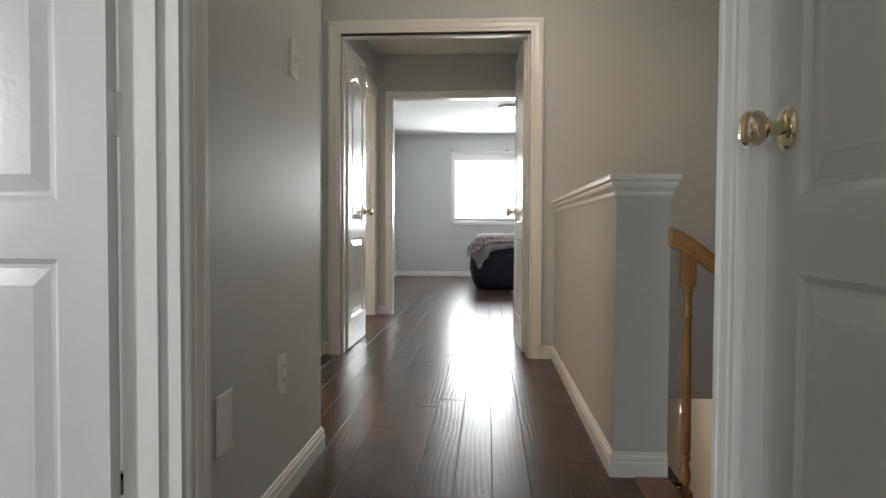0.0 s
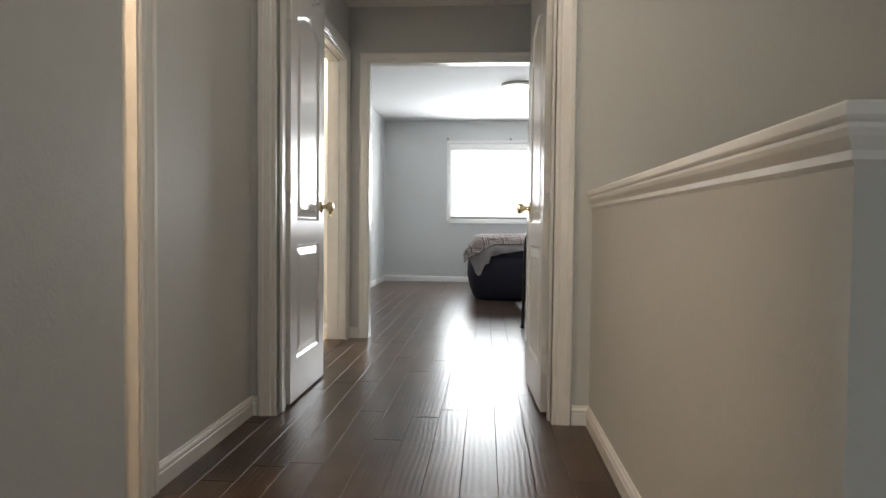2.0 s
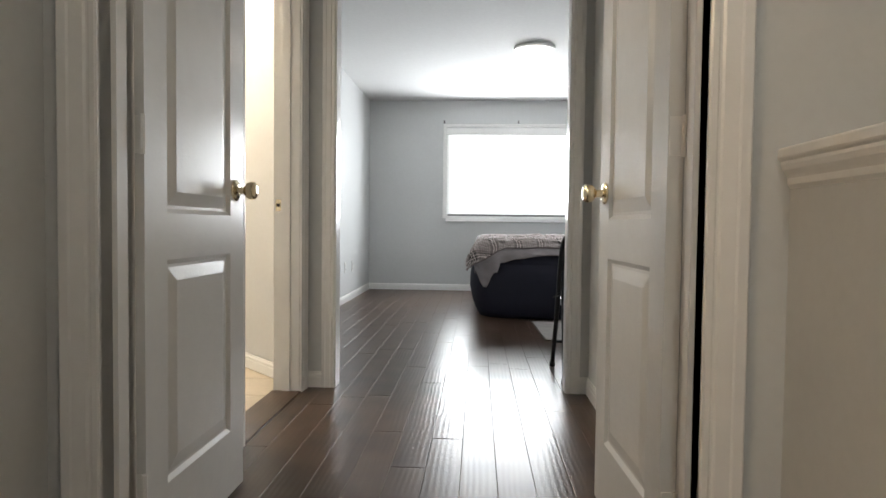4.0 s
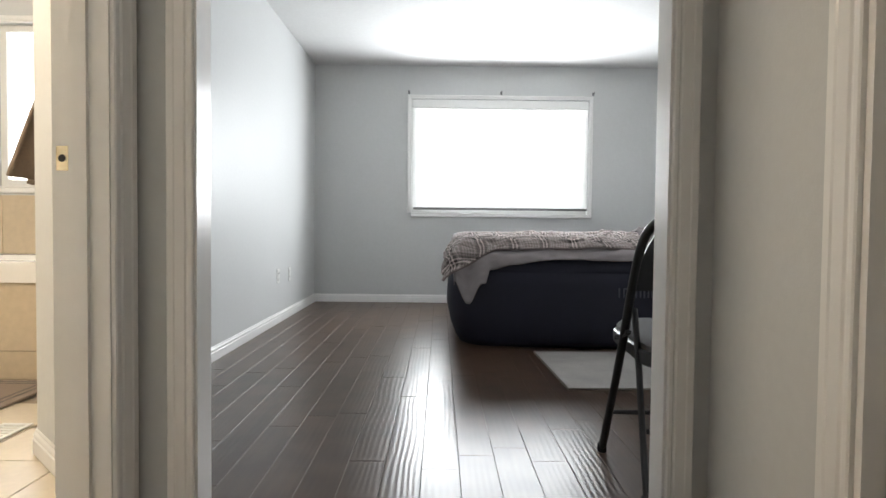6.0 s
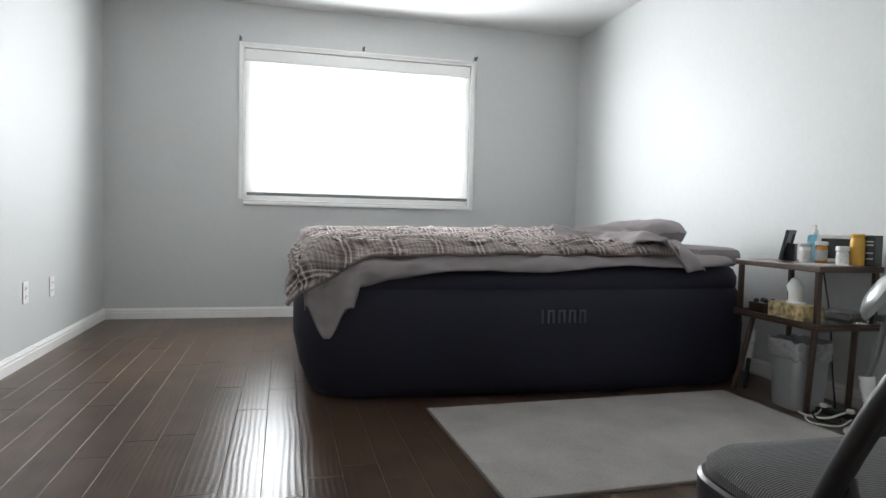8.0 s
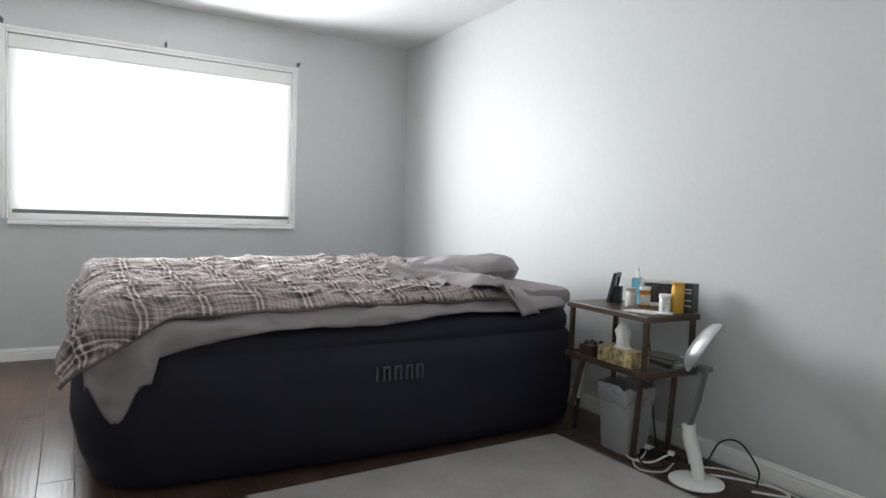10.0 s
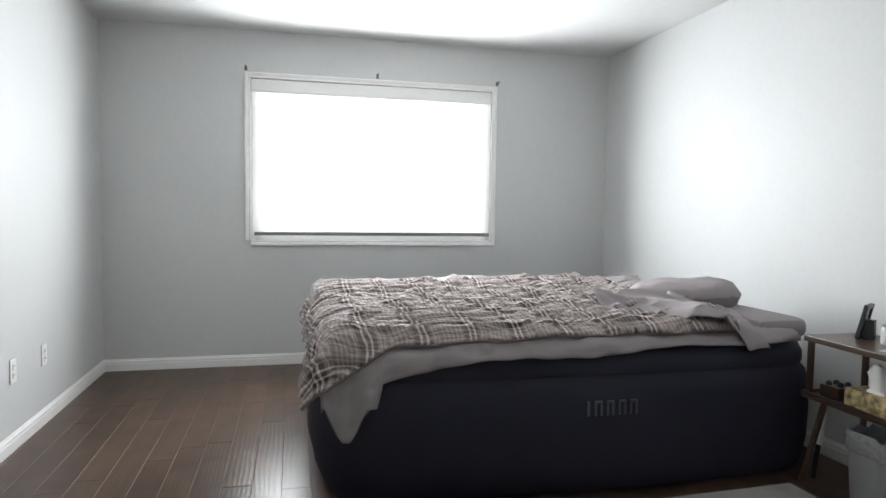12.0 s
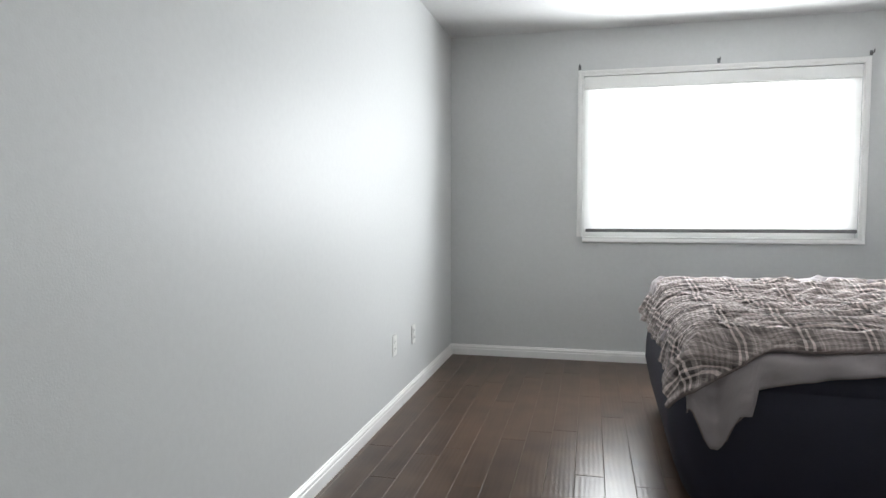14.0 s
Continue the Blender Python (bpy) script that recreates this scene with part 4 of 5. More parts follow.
# ---- waste bin ----
BIN = material("grey_bin_plastic", (0.36, 0.365, 0.37), 0.4, var=0.05)
BAG = material("thin_white_bag", (0.34, 0.34, 0.345), 0.25, var=0.35, grain=50, bump=0.9, bump_scale=50)
waste = thing("waste_bin", pose(2.640, 8.715, 0, 0, 0, -4), "grey plastic waste bin with a white liner under the table", "waste bin")
bm = bmesh.new()
rings = []
for z, s in ((0.0, 0.80), (0.004, 0.82), (0.29, 0.98), (0.30, 1.02), (0.305, 1.02), (0.305, 0.96), (0.02, 0.78)):
    rings.append([bm.verts.new((x, y, z)) for x, y in round_rect(0.098 * s, 0.108 * s, 0.045 * s, 5)])
for a, b in zip(rings, rings[1:]):
    for k in range(len(a)):
        bm.faces.new((a[k], a[(k + 1) % len(a)], b[(k + 1) % len(a)], b[k]))
bm.faces.new(rings[0][::-1]), bm.faces.new(rings[-1])
part("bin_body", bm, BIN, waste, smooth=True)
bm = bmesh.new()
rings = []
for z, s in ((0.228, 0.97), (0.236, 1.02), (0.262, 1.03), (0.285, 1.06), (0.312, 1.05), (0.314, 0.95), (0.26, 0.90), (0.12, 0.86)):
    rings.append([bm.verts.new((x * (1 + 0.035 * math.sin(2.1 * k + 90 * z)), y * (1 + 0.025 * math.sin(1.7 * k + 120 * z)), z + 0.005 * math.sin(1.7 * k) + 0.003 * math.sin(4.1 * k))) for k, (x, y) in enumerate(round_rect(0.098 * s, 0.108 * s, 0.045 * s, 5))])
for a, b in zip(rings, rings[1:]):
    for k in range(len(a)):
        bm.faces.new((a[k], a[(k + 1) % len(a)], b[(k + 1) % len(a)], b[k]))
part("liner", bm, BAG, waste, "crumpled white bin liner", True)

# ---- dish heater ----
GREYPLASTIC = material("grey_plastic", (0.14, 0.14, 0.145), 0.45)
SILVER = material("silver_dish", (0.70, 0.71, 0.72), 0.3, 0.8)
heater = thing("dish_heater", pose(2.612, 8.285, 0), "white pedestal heater with a tilted silver dish head", "heater")
bm = bmesh.new()
lathe(bm, [(0.095, 0), (0.11, 0.006), (0.11, 0.012), (0.09, 0.02), (0.03, 0.03)], None, 32)
part("base", bm, WHITE, heater, smooth=True)
bm = bmesh.new()
tube(bm, curve_points([(0.0, -0.01, 0.02), (0.0, 0.012, 0.1), (-0.005, 0.04, 0.19), (-0.005, 0.048, 0.235)]), 0.036, 14, 0.8)
part("neck", bm, WHITE, heater, smooth=True)
bm = bmesh.new()
lathe(bm, [(0.009, 0), (0.009, 0.004)], pose(-0.030, 0.046, 0.215, 0, -90), 14)
part("button", bm, SLOT, heater, "black button")
bm = bmesh.new()
lathe(bm, [(0.016, 0), (0.016, 0.004)], pose(-0.026, 0.004, 0.07, 0, -90), 14)
part("button", bm, SLOT, heater, "black button")
bm = bmesh.new()
tube(bm, [(-0.003, 0.046, 0.23), (0.01, 0.02, 0.34), (0.02, 0.0, 0.47)], 0.012, 10)
box(bm, -0.01, -0.02, 0.465, 0.045, 0.03, 0.49, 0.006)
part("pole", bm, GREYPLASTIC, heater, "dark grey pole and bracket")
bm = bmesh.new()
m = Matrix.Translation((0.0, 0.005, 0.573)) @ Vector((-0.45, 0.74, 0.5)).to_track_quat("Z", "Y").to_matrix().to_4x4() @ Matrix.Diagonal((1.15, 1.15, 1, 1))
lathe(bm, [(0.002, 0.042), (0.05, 0.038), (0.085, 0.022), (0.102, 0.0), (0.104, -0.012), (0.10, -0.014), (0.08, -0.01), (0.002, -0.008)], m, 32, caps=False)
part("dish", bm, SILVER, heater, "brushed silver dish", True)

# ---- power strip and cords ----
WHITE_CORD = material("white_cord", (0.72, 0.72, 0.70), 0.5)
strip = thing("power_strip", pose(2.70, 8.56, 0, 0, 0, 20), "black power strip with white plugs by the wall", "power strip")
bm = bmesh.new()
box(bm, -0.022, -0.10, 0.0, 0.022, 0.10, 0.024, 0.005)
part("strip_body", bm, RUBBER, strip)
for dy in (-0.06, 0.05):
    bm = bmesh.new()
    box(bm, -0.012, dy - 0.014, 0.024, 0.012, dy + 0.014, 0.044, 0.004)
    part("plug", bm, WHITE, strip, "white plug")
for name, mat, r, pts, label in (
    ("cord", WHITE_CORD, 0.005, [(2.69, 8.50, 0.03), (2.60, 8.52, 0.006), (2.56, 8.60, 0.005), (2.63, 8.68, 0.005), (2.72, 8.60, 0.03)], "white power cord looped on the floor"),
    ("cord", WHITE_CORD, 0.005, [(2.72, 8.30, 0.012), (2.80, 8.22, 0.006), (2.86, 8.10, 0.006), (2.83, 8.02, 0.006), (2.74, 8.12, 0.006)], "white power cord running along the wall"),
    ("cord", RUBBER, 0.004, [(2.73, 8.50, 0.02), (2.80, 8.40, 0.006), (2.86, 8.36, 0.11), (2.885, 8.28, 0.13), (2.87, 8.18, 0.05), (2.80, 8.14, 0.005)], "black power cord lifting off the floor"),
    ("cord", WHITE_CORD, 0.004, [(2.70, 8.62, 0.03), (2.62, 8.58, 0.006), (2.54, 8.56, 0.005), (2.50, 8.48, 0.005), (2.57, 8.42, 0.005), (2.66, 8.44, 0.02)], "white power cord looped on the floor"),
    ("cord", RUBBER, 0.004, [(2.72, 8.66, 0.02), (2.66, 8.50, 0.006), (2.60, 8.46, 0.005), (2.56, 8.52, 0.005), (2.64, 8.60, 0.012), (2.74, 8.46, 0.006)], "black power cord coiled on the floor"),
    ("cord", WHITE_CORD, 0.004, [(2.66, 8.30, 0.015), (2.76, 8.38, 0.006), (2.85, 8.30, 0.006), (2.87, 8.16, 0.006), (2.86, 7.98, 0.006)], "white power cord running along the wall"),
    ("cord", RUBBER, 0.004, [(2.84, 8.80, 0.62), (2.87, 8.78, 0.40), (2.86, 8.74, 0.15), (2.80, 8.66, 0.01), (2.73, 8.60, 0.03)], "black cord hanging behind the table"),
):
    bm = bmesh.new()
    tube(bm, curve_points(pts, 10), r, 8)
    ob = thing(name, Matrix(), label, "cord")
    part("cable", bm, mat, ob, smooth=True)
handset = thing("remote", pose(2.618, 9.035, 0.0, 3, 5, 0), "white handset on a dark stem standing beside the bed", "remote control")
bm = bmesh.new()
box(bm, -0.006, -0.010, 0.0, 0.006, 0.010, 0.16, 0.003)
part("stem", bm, RUBBER, handset, "dark stem")
bm = bmesh.new()
box(bm, -0.008, -0.014, 0.16, 0.008, 0.014, 0.235, 0.004)
box(bm, -0.008, -0.014, 0.24, 0.008, 0.014, 0.31, 0.004)
part("grip", bm, WHITE, handset, "white two-part grip")


# ---- folding chair ----
chair = thing("folding_chair", pose(1.126, 6.936, 0, 0, 0, -1), "black steel folding chair with a ribbed grey padded seat", "chair")
HALF = 0.225
for s in (-1, 1):
    bm = bmesh.new()
    tube(bm, curve_points([(s * HALF, 0.207, 0.012), (s * HALF, 0.040, 0.30), (s * HALF, -0.047, 0.462), (s * HALF, -0.13, 0.63), (s * (HALF - 0.004), -0.212, 0.765), (s * (HALF - 0.03), -0.248, 0.82), (s * (HALF - 0.08), -0.272, 0.852), (s * (HALF - 0.14), -0.282, 0.864), (0, -0.286, 0.870)], 6), 0.0135, 12)
    front_leg = part("front_leg", bm, BLACK, chair, smooth=True)
    bm = bmesh.new()
    tube(bm, [(s * (HALF - 0.020), -0.088, 0.555), (s * (HALF - 0.020), -0.145, 0.39), (s * (HALF - 0.020), -0.250, 0.012)], 0.0145, 10, 0.6)
    rear_leg = part("rear_leg", bm, BLACK, chair, smooth=True)
    bm = bmesh.new()
    tube(bm, [(s * (HALF + 0.006), -0.025, 0.455), (s * (HALF - 0.004), -0.095, 0.482)], 0.010, 8, 0.5)
    lathe(bm, [(0.008, 0), (0.008, 0.012), (0.005, 0.015)], pose(s * (HALF + 0.008), -0.025, 0.455, 0, 90 * s), 10)
    lathe(bm, [(0.008, 0), (0.008, 0.012), (0.005, 0.015)], pose(s * (HALF - 0.006), -0.095, 0.482, 0, 90 * s), 10)
    part("hinge_link", bm, BLACK, chair, "riveted black hinge link", True)
    for y in (0.207, -0.250):
        bm = bmesh.new()
        x = s * HALF if y > 0 else s * (HALF - 0.020)
        lathe(bm, [(0.015, 0), (0.017, 0.004), (0.017, 0.028), (0.013, 0.034)], Matrix.Translation((x, y, 0)), 12)
        part("rubber_foot", bm, RUBBER, front_leg if y > 0 else rear_leg, "black rubber foot", True)
bm = bmesh.new()
tube(bm, [(-HALF, 0.12, 0.17), (HALF, 0.12, 0.17)], 0.008, 10)
part("front_stretcher", bm, BLACK, chair)
bm = bmesh.new()
tube(bm, [(-HALF + 0.03, -0.185, 0.20), (HALF - 0.03, -0.185, 0.20)], 0.008, 10)
part("rear_stretcher", bm, BLACK, chair)
bm = bmesh.new()
rings = []
for z, s in ((0.395, 0.98), (0.40, 1.0), (0.435, 1.0), (0.44, 0.98)):
    rings.append([bm.verts.new((x, y - 0.005, z + 0.04 * (y + 0.2))) for x, y in round_rect(0.206 * s, 0.232 * s, 0.08, 6)])
for a, b in zip(rings, rings[1:]):
    for k in range(len(a)):
        bm.faces.new((a[k], a[(k + 1) % len(a)], b[(k + 1) % len(a)], b[k]))
bm.faces.new(rings[0][::-1]), bm.faces.new(rings[-1])
part("seat_pan", bm, BLACK, chair, smooth=True)
bm = bmesh.new()
rings = []
for z, s in ((0.438, 0.95), (0.455, 0.955), (0.468, 0.90), (0.477, 0.75), (0.481, 0.45)):
    rings.append([bm.verts.new((x, y - 0.005, z + 0.04 * (y + 0.2))) for x, y in round_rect(0.206 * s, 0.232 * s, 0.08 * s, 6)])
for a, b in zip(rings, rings[1:]):
    for k in range(len(a)):
        bm.faces.new((a[k], a[(k + 1) % len(a)], b[(k + 1) % len(a)], b[k]))
bm.faces.new(rings[-1])
part("seat_pad", bm, FABRIC, chair, "ribbed grey fabric pad", True)


def back_shape(bm, front, back, inset):
    """The backrest: a leaning plate with rounded upper corners."""
    pts = []
    for k in range(25):
        a = math.pi * k / 24
        pts.append(((HALF - 0.006 - inset) * abs(math.cos(a)) ** 0.45 * (1 if math.cos(a) >= 0 else -1), 0.615 + inset + (0.238 - 2 * inset) * math.sin(a) ** 0.8))
    loops = []
    for d in (front, back):
        loops.append([bm.verts.new((x, -0.085 - (z - 0.55) * 0.58 + d - 0.03 * (1 - (x / HALF) ** 2), z)) for x, z in pts])
    bm.faces.new(loops[0]), bm.faces.new(loops[1][::-1])
    for k in range(len(pts)):
        j = (k + 1) % len(pts)
        bm.faces.new((loops[0][k], loops[0][j], loops[1][j], loops[1][k]))
    return bm


part("back_plate", back_shape(bmesh.new(), 0.004, -0.006, 0.0), BLACK, chair, "black steel back plate")
part("back_pad", back_shape(bmesh.new(), 0.026, 0.0045, 0.004), FABRIC, chair, "ribbed grey fabric pad")


# ---- ceiling light ----
lamp = thing("ceiling_light", pose(0.93, 9.15, CH), "round flush ceiling light with a lit opal bowl", "ceiling light")
bm = bmesh.new()
lathe(bm, [(0.16, 0), (0.185, -0.004), (0.19, -0.014), (0.185, -0.026), (0.165, -0.034)], None, 40)
part("rim", bm, NICKEL, lamp, "brushed nickel rim", True)
bm = bmesh.new()
lathe(bm, [(0.165, -0.034), (0.155, -0.052), (0.12, -0.078), (0.07, -0.094), (0.02, -0.10), (0.002, -0.1005)], None, 40, caps=False)
bowl = part("bowl", bm, LAMP_GLASS, lamp, "lit opal glass bowl", True)
bowl.visible_shadow = True


# ---- switches, outlets, hooks ----
def plate(name, m, w, h, kind, label):
    """A wall plate in the plane x-z, proud towards -y."""
    ob = thing(name, m, label, name.split("_")[-1] if kind != "blank" else "cover plate")
    bm = bmesh.new()
    box(bm, -w / 2, -0.006, -h / 2, w / 2, 0.0, h / 2, 0.0025)
    part("cover", bm, PLASTIC, ob)
    if kind == "outlet":
        for z in (-0.022, 0.022):
            bm = bmesh.new()
            lathe(bm, [(0.0165, 0), (0.0165, 0.003), (0.015, 0.0035)], pose(0, -0.0055, z, 90), 20)
            part("socket", bm, PLASTIC, ob)
            for x, hh in ((-0.006, 0.005), (0.006, 0.004)):
                bm = bmesh.new()
                box(bm, x - 0.001, -0.0098, z - hh + 0.002, x + 0.001, -0.0088, z + hh + 0.002)
                part("slot", bm, SLOT, ob)
    elif kind == "switch":
        for x in ((0,) if w < 0.1 else (-0.023, 0.023)):
            bm = bmesh.new()
            box(bm, x - 0.005, -0.016, -0.004, x + 0.005, -0.006, 0.012, 0.002)
            part("toggle", bm, PLASTIC, ob)
    for z in ((-0.03, 0.03) if kind == "switch" else (0.0,) if kind == "outlet" else (-0.045, 0.045)):
        bm = bmesh.new()
        lathe(bm, [(0.0025, 0), (0.0025, 0.001)], pose(0, -0.006, z, 90), 8)
        part("screw", bm, STEEL, ob)
    return ob


plate("light_switch", pose(-0.01, 2.391, 1.373, 0, 0, 90), 0.072, 0.115, "switch", "white toggle light switch on the hallway wall")
plate("power_outlet", pose(-0.01, 2.262, 0.391, 0, 0, 90), 0.072, 0.118, "outlet", "white power outlet on the hallway wall")
plate("cover_plate", pose(-0.01, 1.838, 0.371, 0, 0, 90), 0.088, 0.142, "blank", "blank white cover plate low on the hallway wall")
plate("power_outlet", pose(-1.025, 10.13, 0.386, 0, 0, 90), 0.072, 0.118, "outlet", "white power outlet on the bedroom wall")
plate("cable_outlet", pose(-1.025, 10.53, 0.377, 0, 0, 90), 0.072, 0.118, "outlet", "white cable outlet on the bedroom wall")
plate("power_outlet", pose(0.47, 11.66, 0.386, 0, 0, 0), 0.072, 0.118, "outlet", "white power outlet below the window")
plate("light_switch", pose(-0.80, 6.808, 1.36, 0, 0, 135.2), 0.12, 0.118, "switch", "white double light switch in the ensuite")
for x in (-0.028, 0.95, 1.925):
    hook = thing("curtain_hook", pose(x, 11.66, 2.232), "small steel curtain rod hook above the window", "hook", "hooks above the window")
    bm = bmesh.new()
    box(bm, -0.010, -0.004, -0.017, 0.010, 0, 0.017, 0.001)
    part("backplate", bm, GREYPLASTIC, hook)
    bm = bmesh.new()
    tube(bm, curve_points([(0, -0.002, -0.004), (0, -0.04, -0.008), (0, -0.055, 0.002), (0, -0.052, 0.014)], 4), 0.004, 8)
    part("hook_arm", bm, GREYPLASTIC, hook)
for y, xs, label in ((4.985, -0.327, "small white coat peg high on the door"),):
    peg = thing("coat_peg", pose(xs, y, 2.0), label, "peg")
    bm = bmesh.new()
    tube(bm, [(0, 0, 0), (0.02, 0, 0), (0.032, 0, 0.008)], 0.006, 8)
    lathe(bm, [(0.004, 0), (0.011, 0.004), (0.011, 0.01), (0.004, 0.014)], pose(0.03, 0, 0.008, 0, 90), 12)
    part("peg_knob", bm, WHITE, peg, smooth=True)
strike = thing("strike_plate", pose(-0.578, 6.3905, 0.955), "small brass strike plate on the ensuite door jamb", "strike plate")
bm = bmesh.new()
box(bm, -0.014, -0.002, -0.029, 0.014, 0.0, 0.029, 0.001)
part("plate", bm, BRASS, strike)
bm = bmesh.new()
lathe(bm, [(0.009, 0), (0.009, 0.001)], pose(0, -0.0015, 0, 90), 14)
part("latch_hole", bm, SLOT, strike)
strike = thing("strike_plate", pose(-0.578, 3.5705, 0.955), "small brass strike plate on the bathroom door jamb", "strike plate")
bm = bmesh.new()
box(bm, -0.014, -0.002, -0.029, 0.014, 0.0, 0.029, 0.001)
part("plate", bm, BRASS, strike)
bm = bmesh.new()
box(bm, -0.006, -0.003, -0.012, 0.006, -0.0019, 0.012)
part("latch_hole", bm, SLOT, strike)


# ---- unseen hallway ceiling light, added to go with the hall fill lamp ----
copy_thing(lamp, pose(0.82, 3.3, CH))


# ---- stairs ----
stairs = tagged(new("staircase"), "brown wooden stairs going down from the hallway", "staircase", kind="structure")
bm = bmesh.new()
box(bm, 1.105, 1.60, -0.03, 1.225, 2.52, 0.012, 0.008)
part("nosing", bm, NOSING, stairs, "brown rounded landing nosing")
for k in range(7):
    x = 1.215 + 0.25 * k
    bm = bmesh.new()
    box(bm, x - 0.02, 1.64, -0.19 * (k + 1) - 0.035, x + 0.25, 2.56, -0.19 * (k + 1), 0.006)
    part("tread", bm, NOSING, stairs)
    bm = bmesh.new()
    box(bm, x - 0.005, 1.64, -0.19 * (k + 1), x + 0.01, 2.54, -0.19 * k - 0.036)
    part("riser", bm, TRIM, stairs)
rail = thing("stair_railing", pose(0, 0, 0), "honey oak stair railing with turned balusters", "railing")
bm = bmesh.new()
railway = [Vector(p) for p in ((1.213, 2.514, 0.808), (1.245, 2.514, 0.796), (1.285, 2.514, 0.772), (1.6, 2.514, 0.53), (2.9, 2.514, -0.47))]
loops = []
sect = [(0.028, 0.0), (0.030, 0.014), (0.024, 0.026), (0.010, 0.032), (-0.010, 0.032), (-0.024, 0.026), (-0.030, 0.014), (-0.028, 0.0), (-0.020, -0.006), (-0.024, -0.026), (0.024, -0.026), (0.020, -0.006)]
for p in railway:
    loops.append([bm.verts.new(p + Vector((0, a, b * 1.1))) for a, b in sect])
for a, b in zip(loops, loops[1:]):
    for k in range(len(sect)):
        bm.faces.new((a[k], a[(k + 1) % len(sect)], b[(k + 1) % len(sect)], b[k]))
bm.faces.new(loops[0][::-1]), bm.faces.new(loops[-1])
part("handrail", bm, OAK, rail, "moulded oak handrail", True)
for k in range(10):
    x = 1.272 + 0.128 * k
    top = 0.79 - 0.767 * (x - 1.265) - 0.02
    step = math.floor((x - 1.195) / 0.25)
    foot = -0.19 * (step + 1)
    bm = bmesh.new()
    n = top - 0.115
    box(bm, -0.0215, -0.0215, n, 0.0215, 0.0215, top + 0.016, 0.003)
    box(bm, -0.0215, -0.0215, foot, 0.0215, 0.0215, foot + 0.16, 0.003)
    lathe(bm, [(0.019, n), (0.020, n - 0.006), (0.015, n - 0.010), (0.018, n - 0.016), (0.0135, n - 0.022), (0.0125, n - 0.09), (0.016, n - 0.096), (0.016, n - 0.102), (0.0125, n - 0.108),
               (0.0165, foot + 0.34), (0.0165, foot + 0.29), (0.012, foot + 0.283), (0.017, foot + 0.275), (0.017, foot + 0.265), (0.012, foot + 0.255), (0.019, foot + 0.215), (0.018, foot + 0.19), (0.012, foot + 0.172), (0.019, foot + 0.16)], None, 14)
    b = part("baluster", bm, OAK, rail, smooth=True)
    b.location = (x, 2.514, 0)
picture = thing("framed_picture", pose(2.74, 6.03, -0.92, 0, 0, 0), "dark framed landscape print on the downstairs wall", "picture")
bm = bmesh.new()
for y0, z0, y1, z1 in ((-0.23, -0.13, -0.205, 0.13), (0.205, -0.13, 0.23, 0.13), (-0.205, -0.13, 0.205, -0.105), (-0.205, 0.105, 0.205, 0.13)):
    box(bm, -0.022, y0, z0, 0, y1, z1, 0.003)
part("frame", bm, WALNUT, picture, "dark brown wooden frame")
bm = bmesh.new()
box(bm, -0.010, -0.205, -0.105, -0.002, 0.205, 0.105)
part("mat", bm, PAPER, picture, "pale mat board")
bm = bmesh.new()
box(bm, -0.012, -0.165, -0.07, -0.0098, 0.165, 0.07)
part("print", bm, material("brown_landscape_print", (0.24, 0.18, 0.12), 0.5, var=0.9, grain=30, stain=9), picture, "brown landscape print")


# ---- ensuite ----
win2 = tagged(new("window_2"), "white ensuite window above the tub", "window", kind="structure")
win2.location = (-2.08, 8.93, 1.5475)
bm = bmesh.new()
sweep(bm, WCAS, [(-0.42, 0, -0.5115), (-0.42, 0, 0.5115), (0.42, 0, 0.5115), (0.42, 0, -0.5115), (-0.42, 0, -0.5115)], (0, -1, 0))
part("window_frame", bm, TRIM, win2)
bm = bmesh.new()
for x0, z0, x1, z1 in ((-0.42, -0.5115, -0.38, 0.5115), (0.38, -0.5115, 0.42, 0.5115), (-0.38, -0.5115, 0.38, -0.467), (-0.38, 0.472, 0.38, 0.5115)):
    box(bm, x0, 0.05, z0, x1, 0.09, z1)
sash = part("sash", bm, PLASTIC, win2)
bm = bmesh.new()
box(bm, -0.38, 0.066, -0.467, 0.38, 0.072, 0.472)
part("pane", bm, GLASS, sash).visible_shadow = False
BACKDROP = glow("bright_overcast", (0.95, 0.98, 1.0), 6.0)
for x, y, w in ((0.953, 13.2, 3.2), (-2.3, 10.2, 1.1)):
    bm = bmesh.new()
    box(bm, x - w, y, -1.0, x + w, y + 0.02, 5.0)
    structure("backdrop", bm, BACKDROP, "bright white overcast sky outside the window", "backdrop")
tub = thing("bathtub", pose(-2.17, 8.52, 0), "white drop-in bathtub in a beige tiled surround", "bathtub")
bm = bmesh.new()
box(bm, -1.02, -0.40, 0.0, 1.02, 0.40, 0.50)
part("surround", bm, GROUT, tub)
bm = bmesh.new()
outer, deck = round_rect(1.02, 0.42, 0.02, 4), round_rect(0.80, 0.27, 0.2, 4)
loops = [[bm.verts.new((x, y, z)) for x, y in pts] for pts, z in ((outer, 0.50), (outer, 0.592), (round_rect(1.01, 0.41, 0.02, 4), 0.606), (deck, 0.606), (round_rect(0.77, 0.24, 0.2, 4), 0.57), (round_rect(0.65, 0.18, 0.15, 4), 0.25))]
for a, b in zip(loops, loops[1:]):
    for k in range(len(a)):
        bm.faces.new((a[k], a[(k + 1) % len(a)], b[(k + 1) % len(a)], b[k]))
bm.faces.new(loops[-1])
part("tub_shell", bm, TUB, tub, "glossy white tub rim", True)
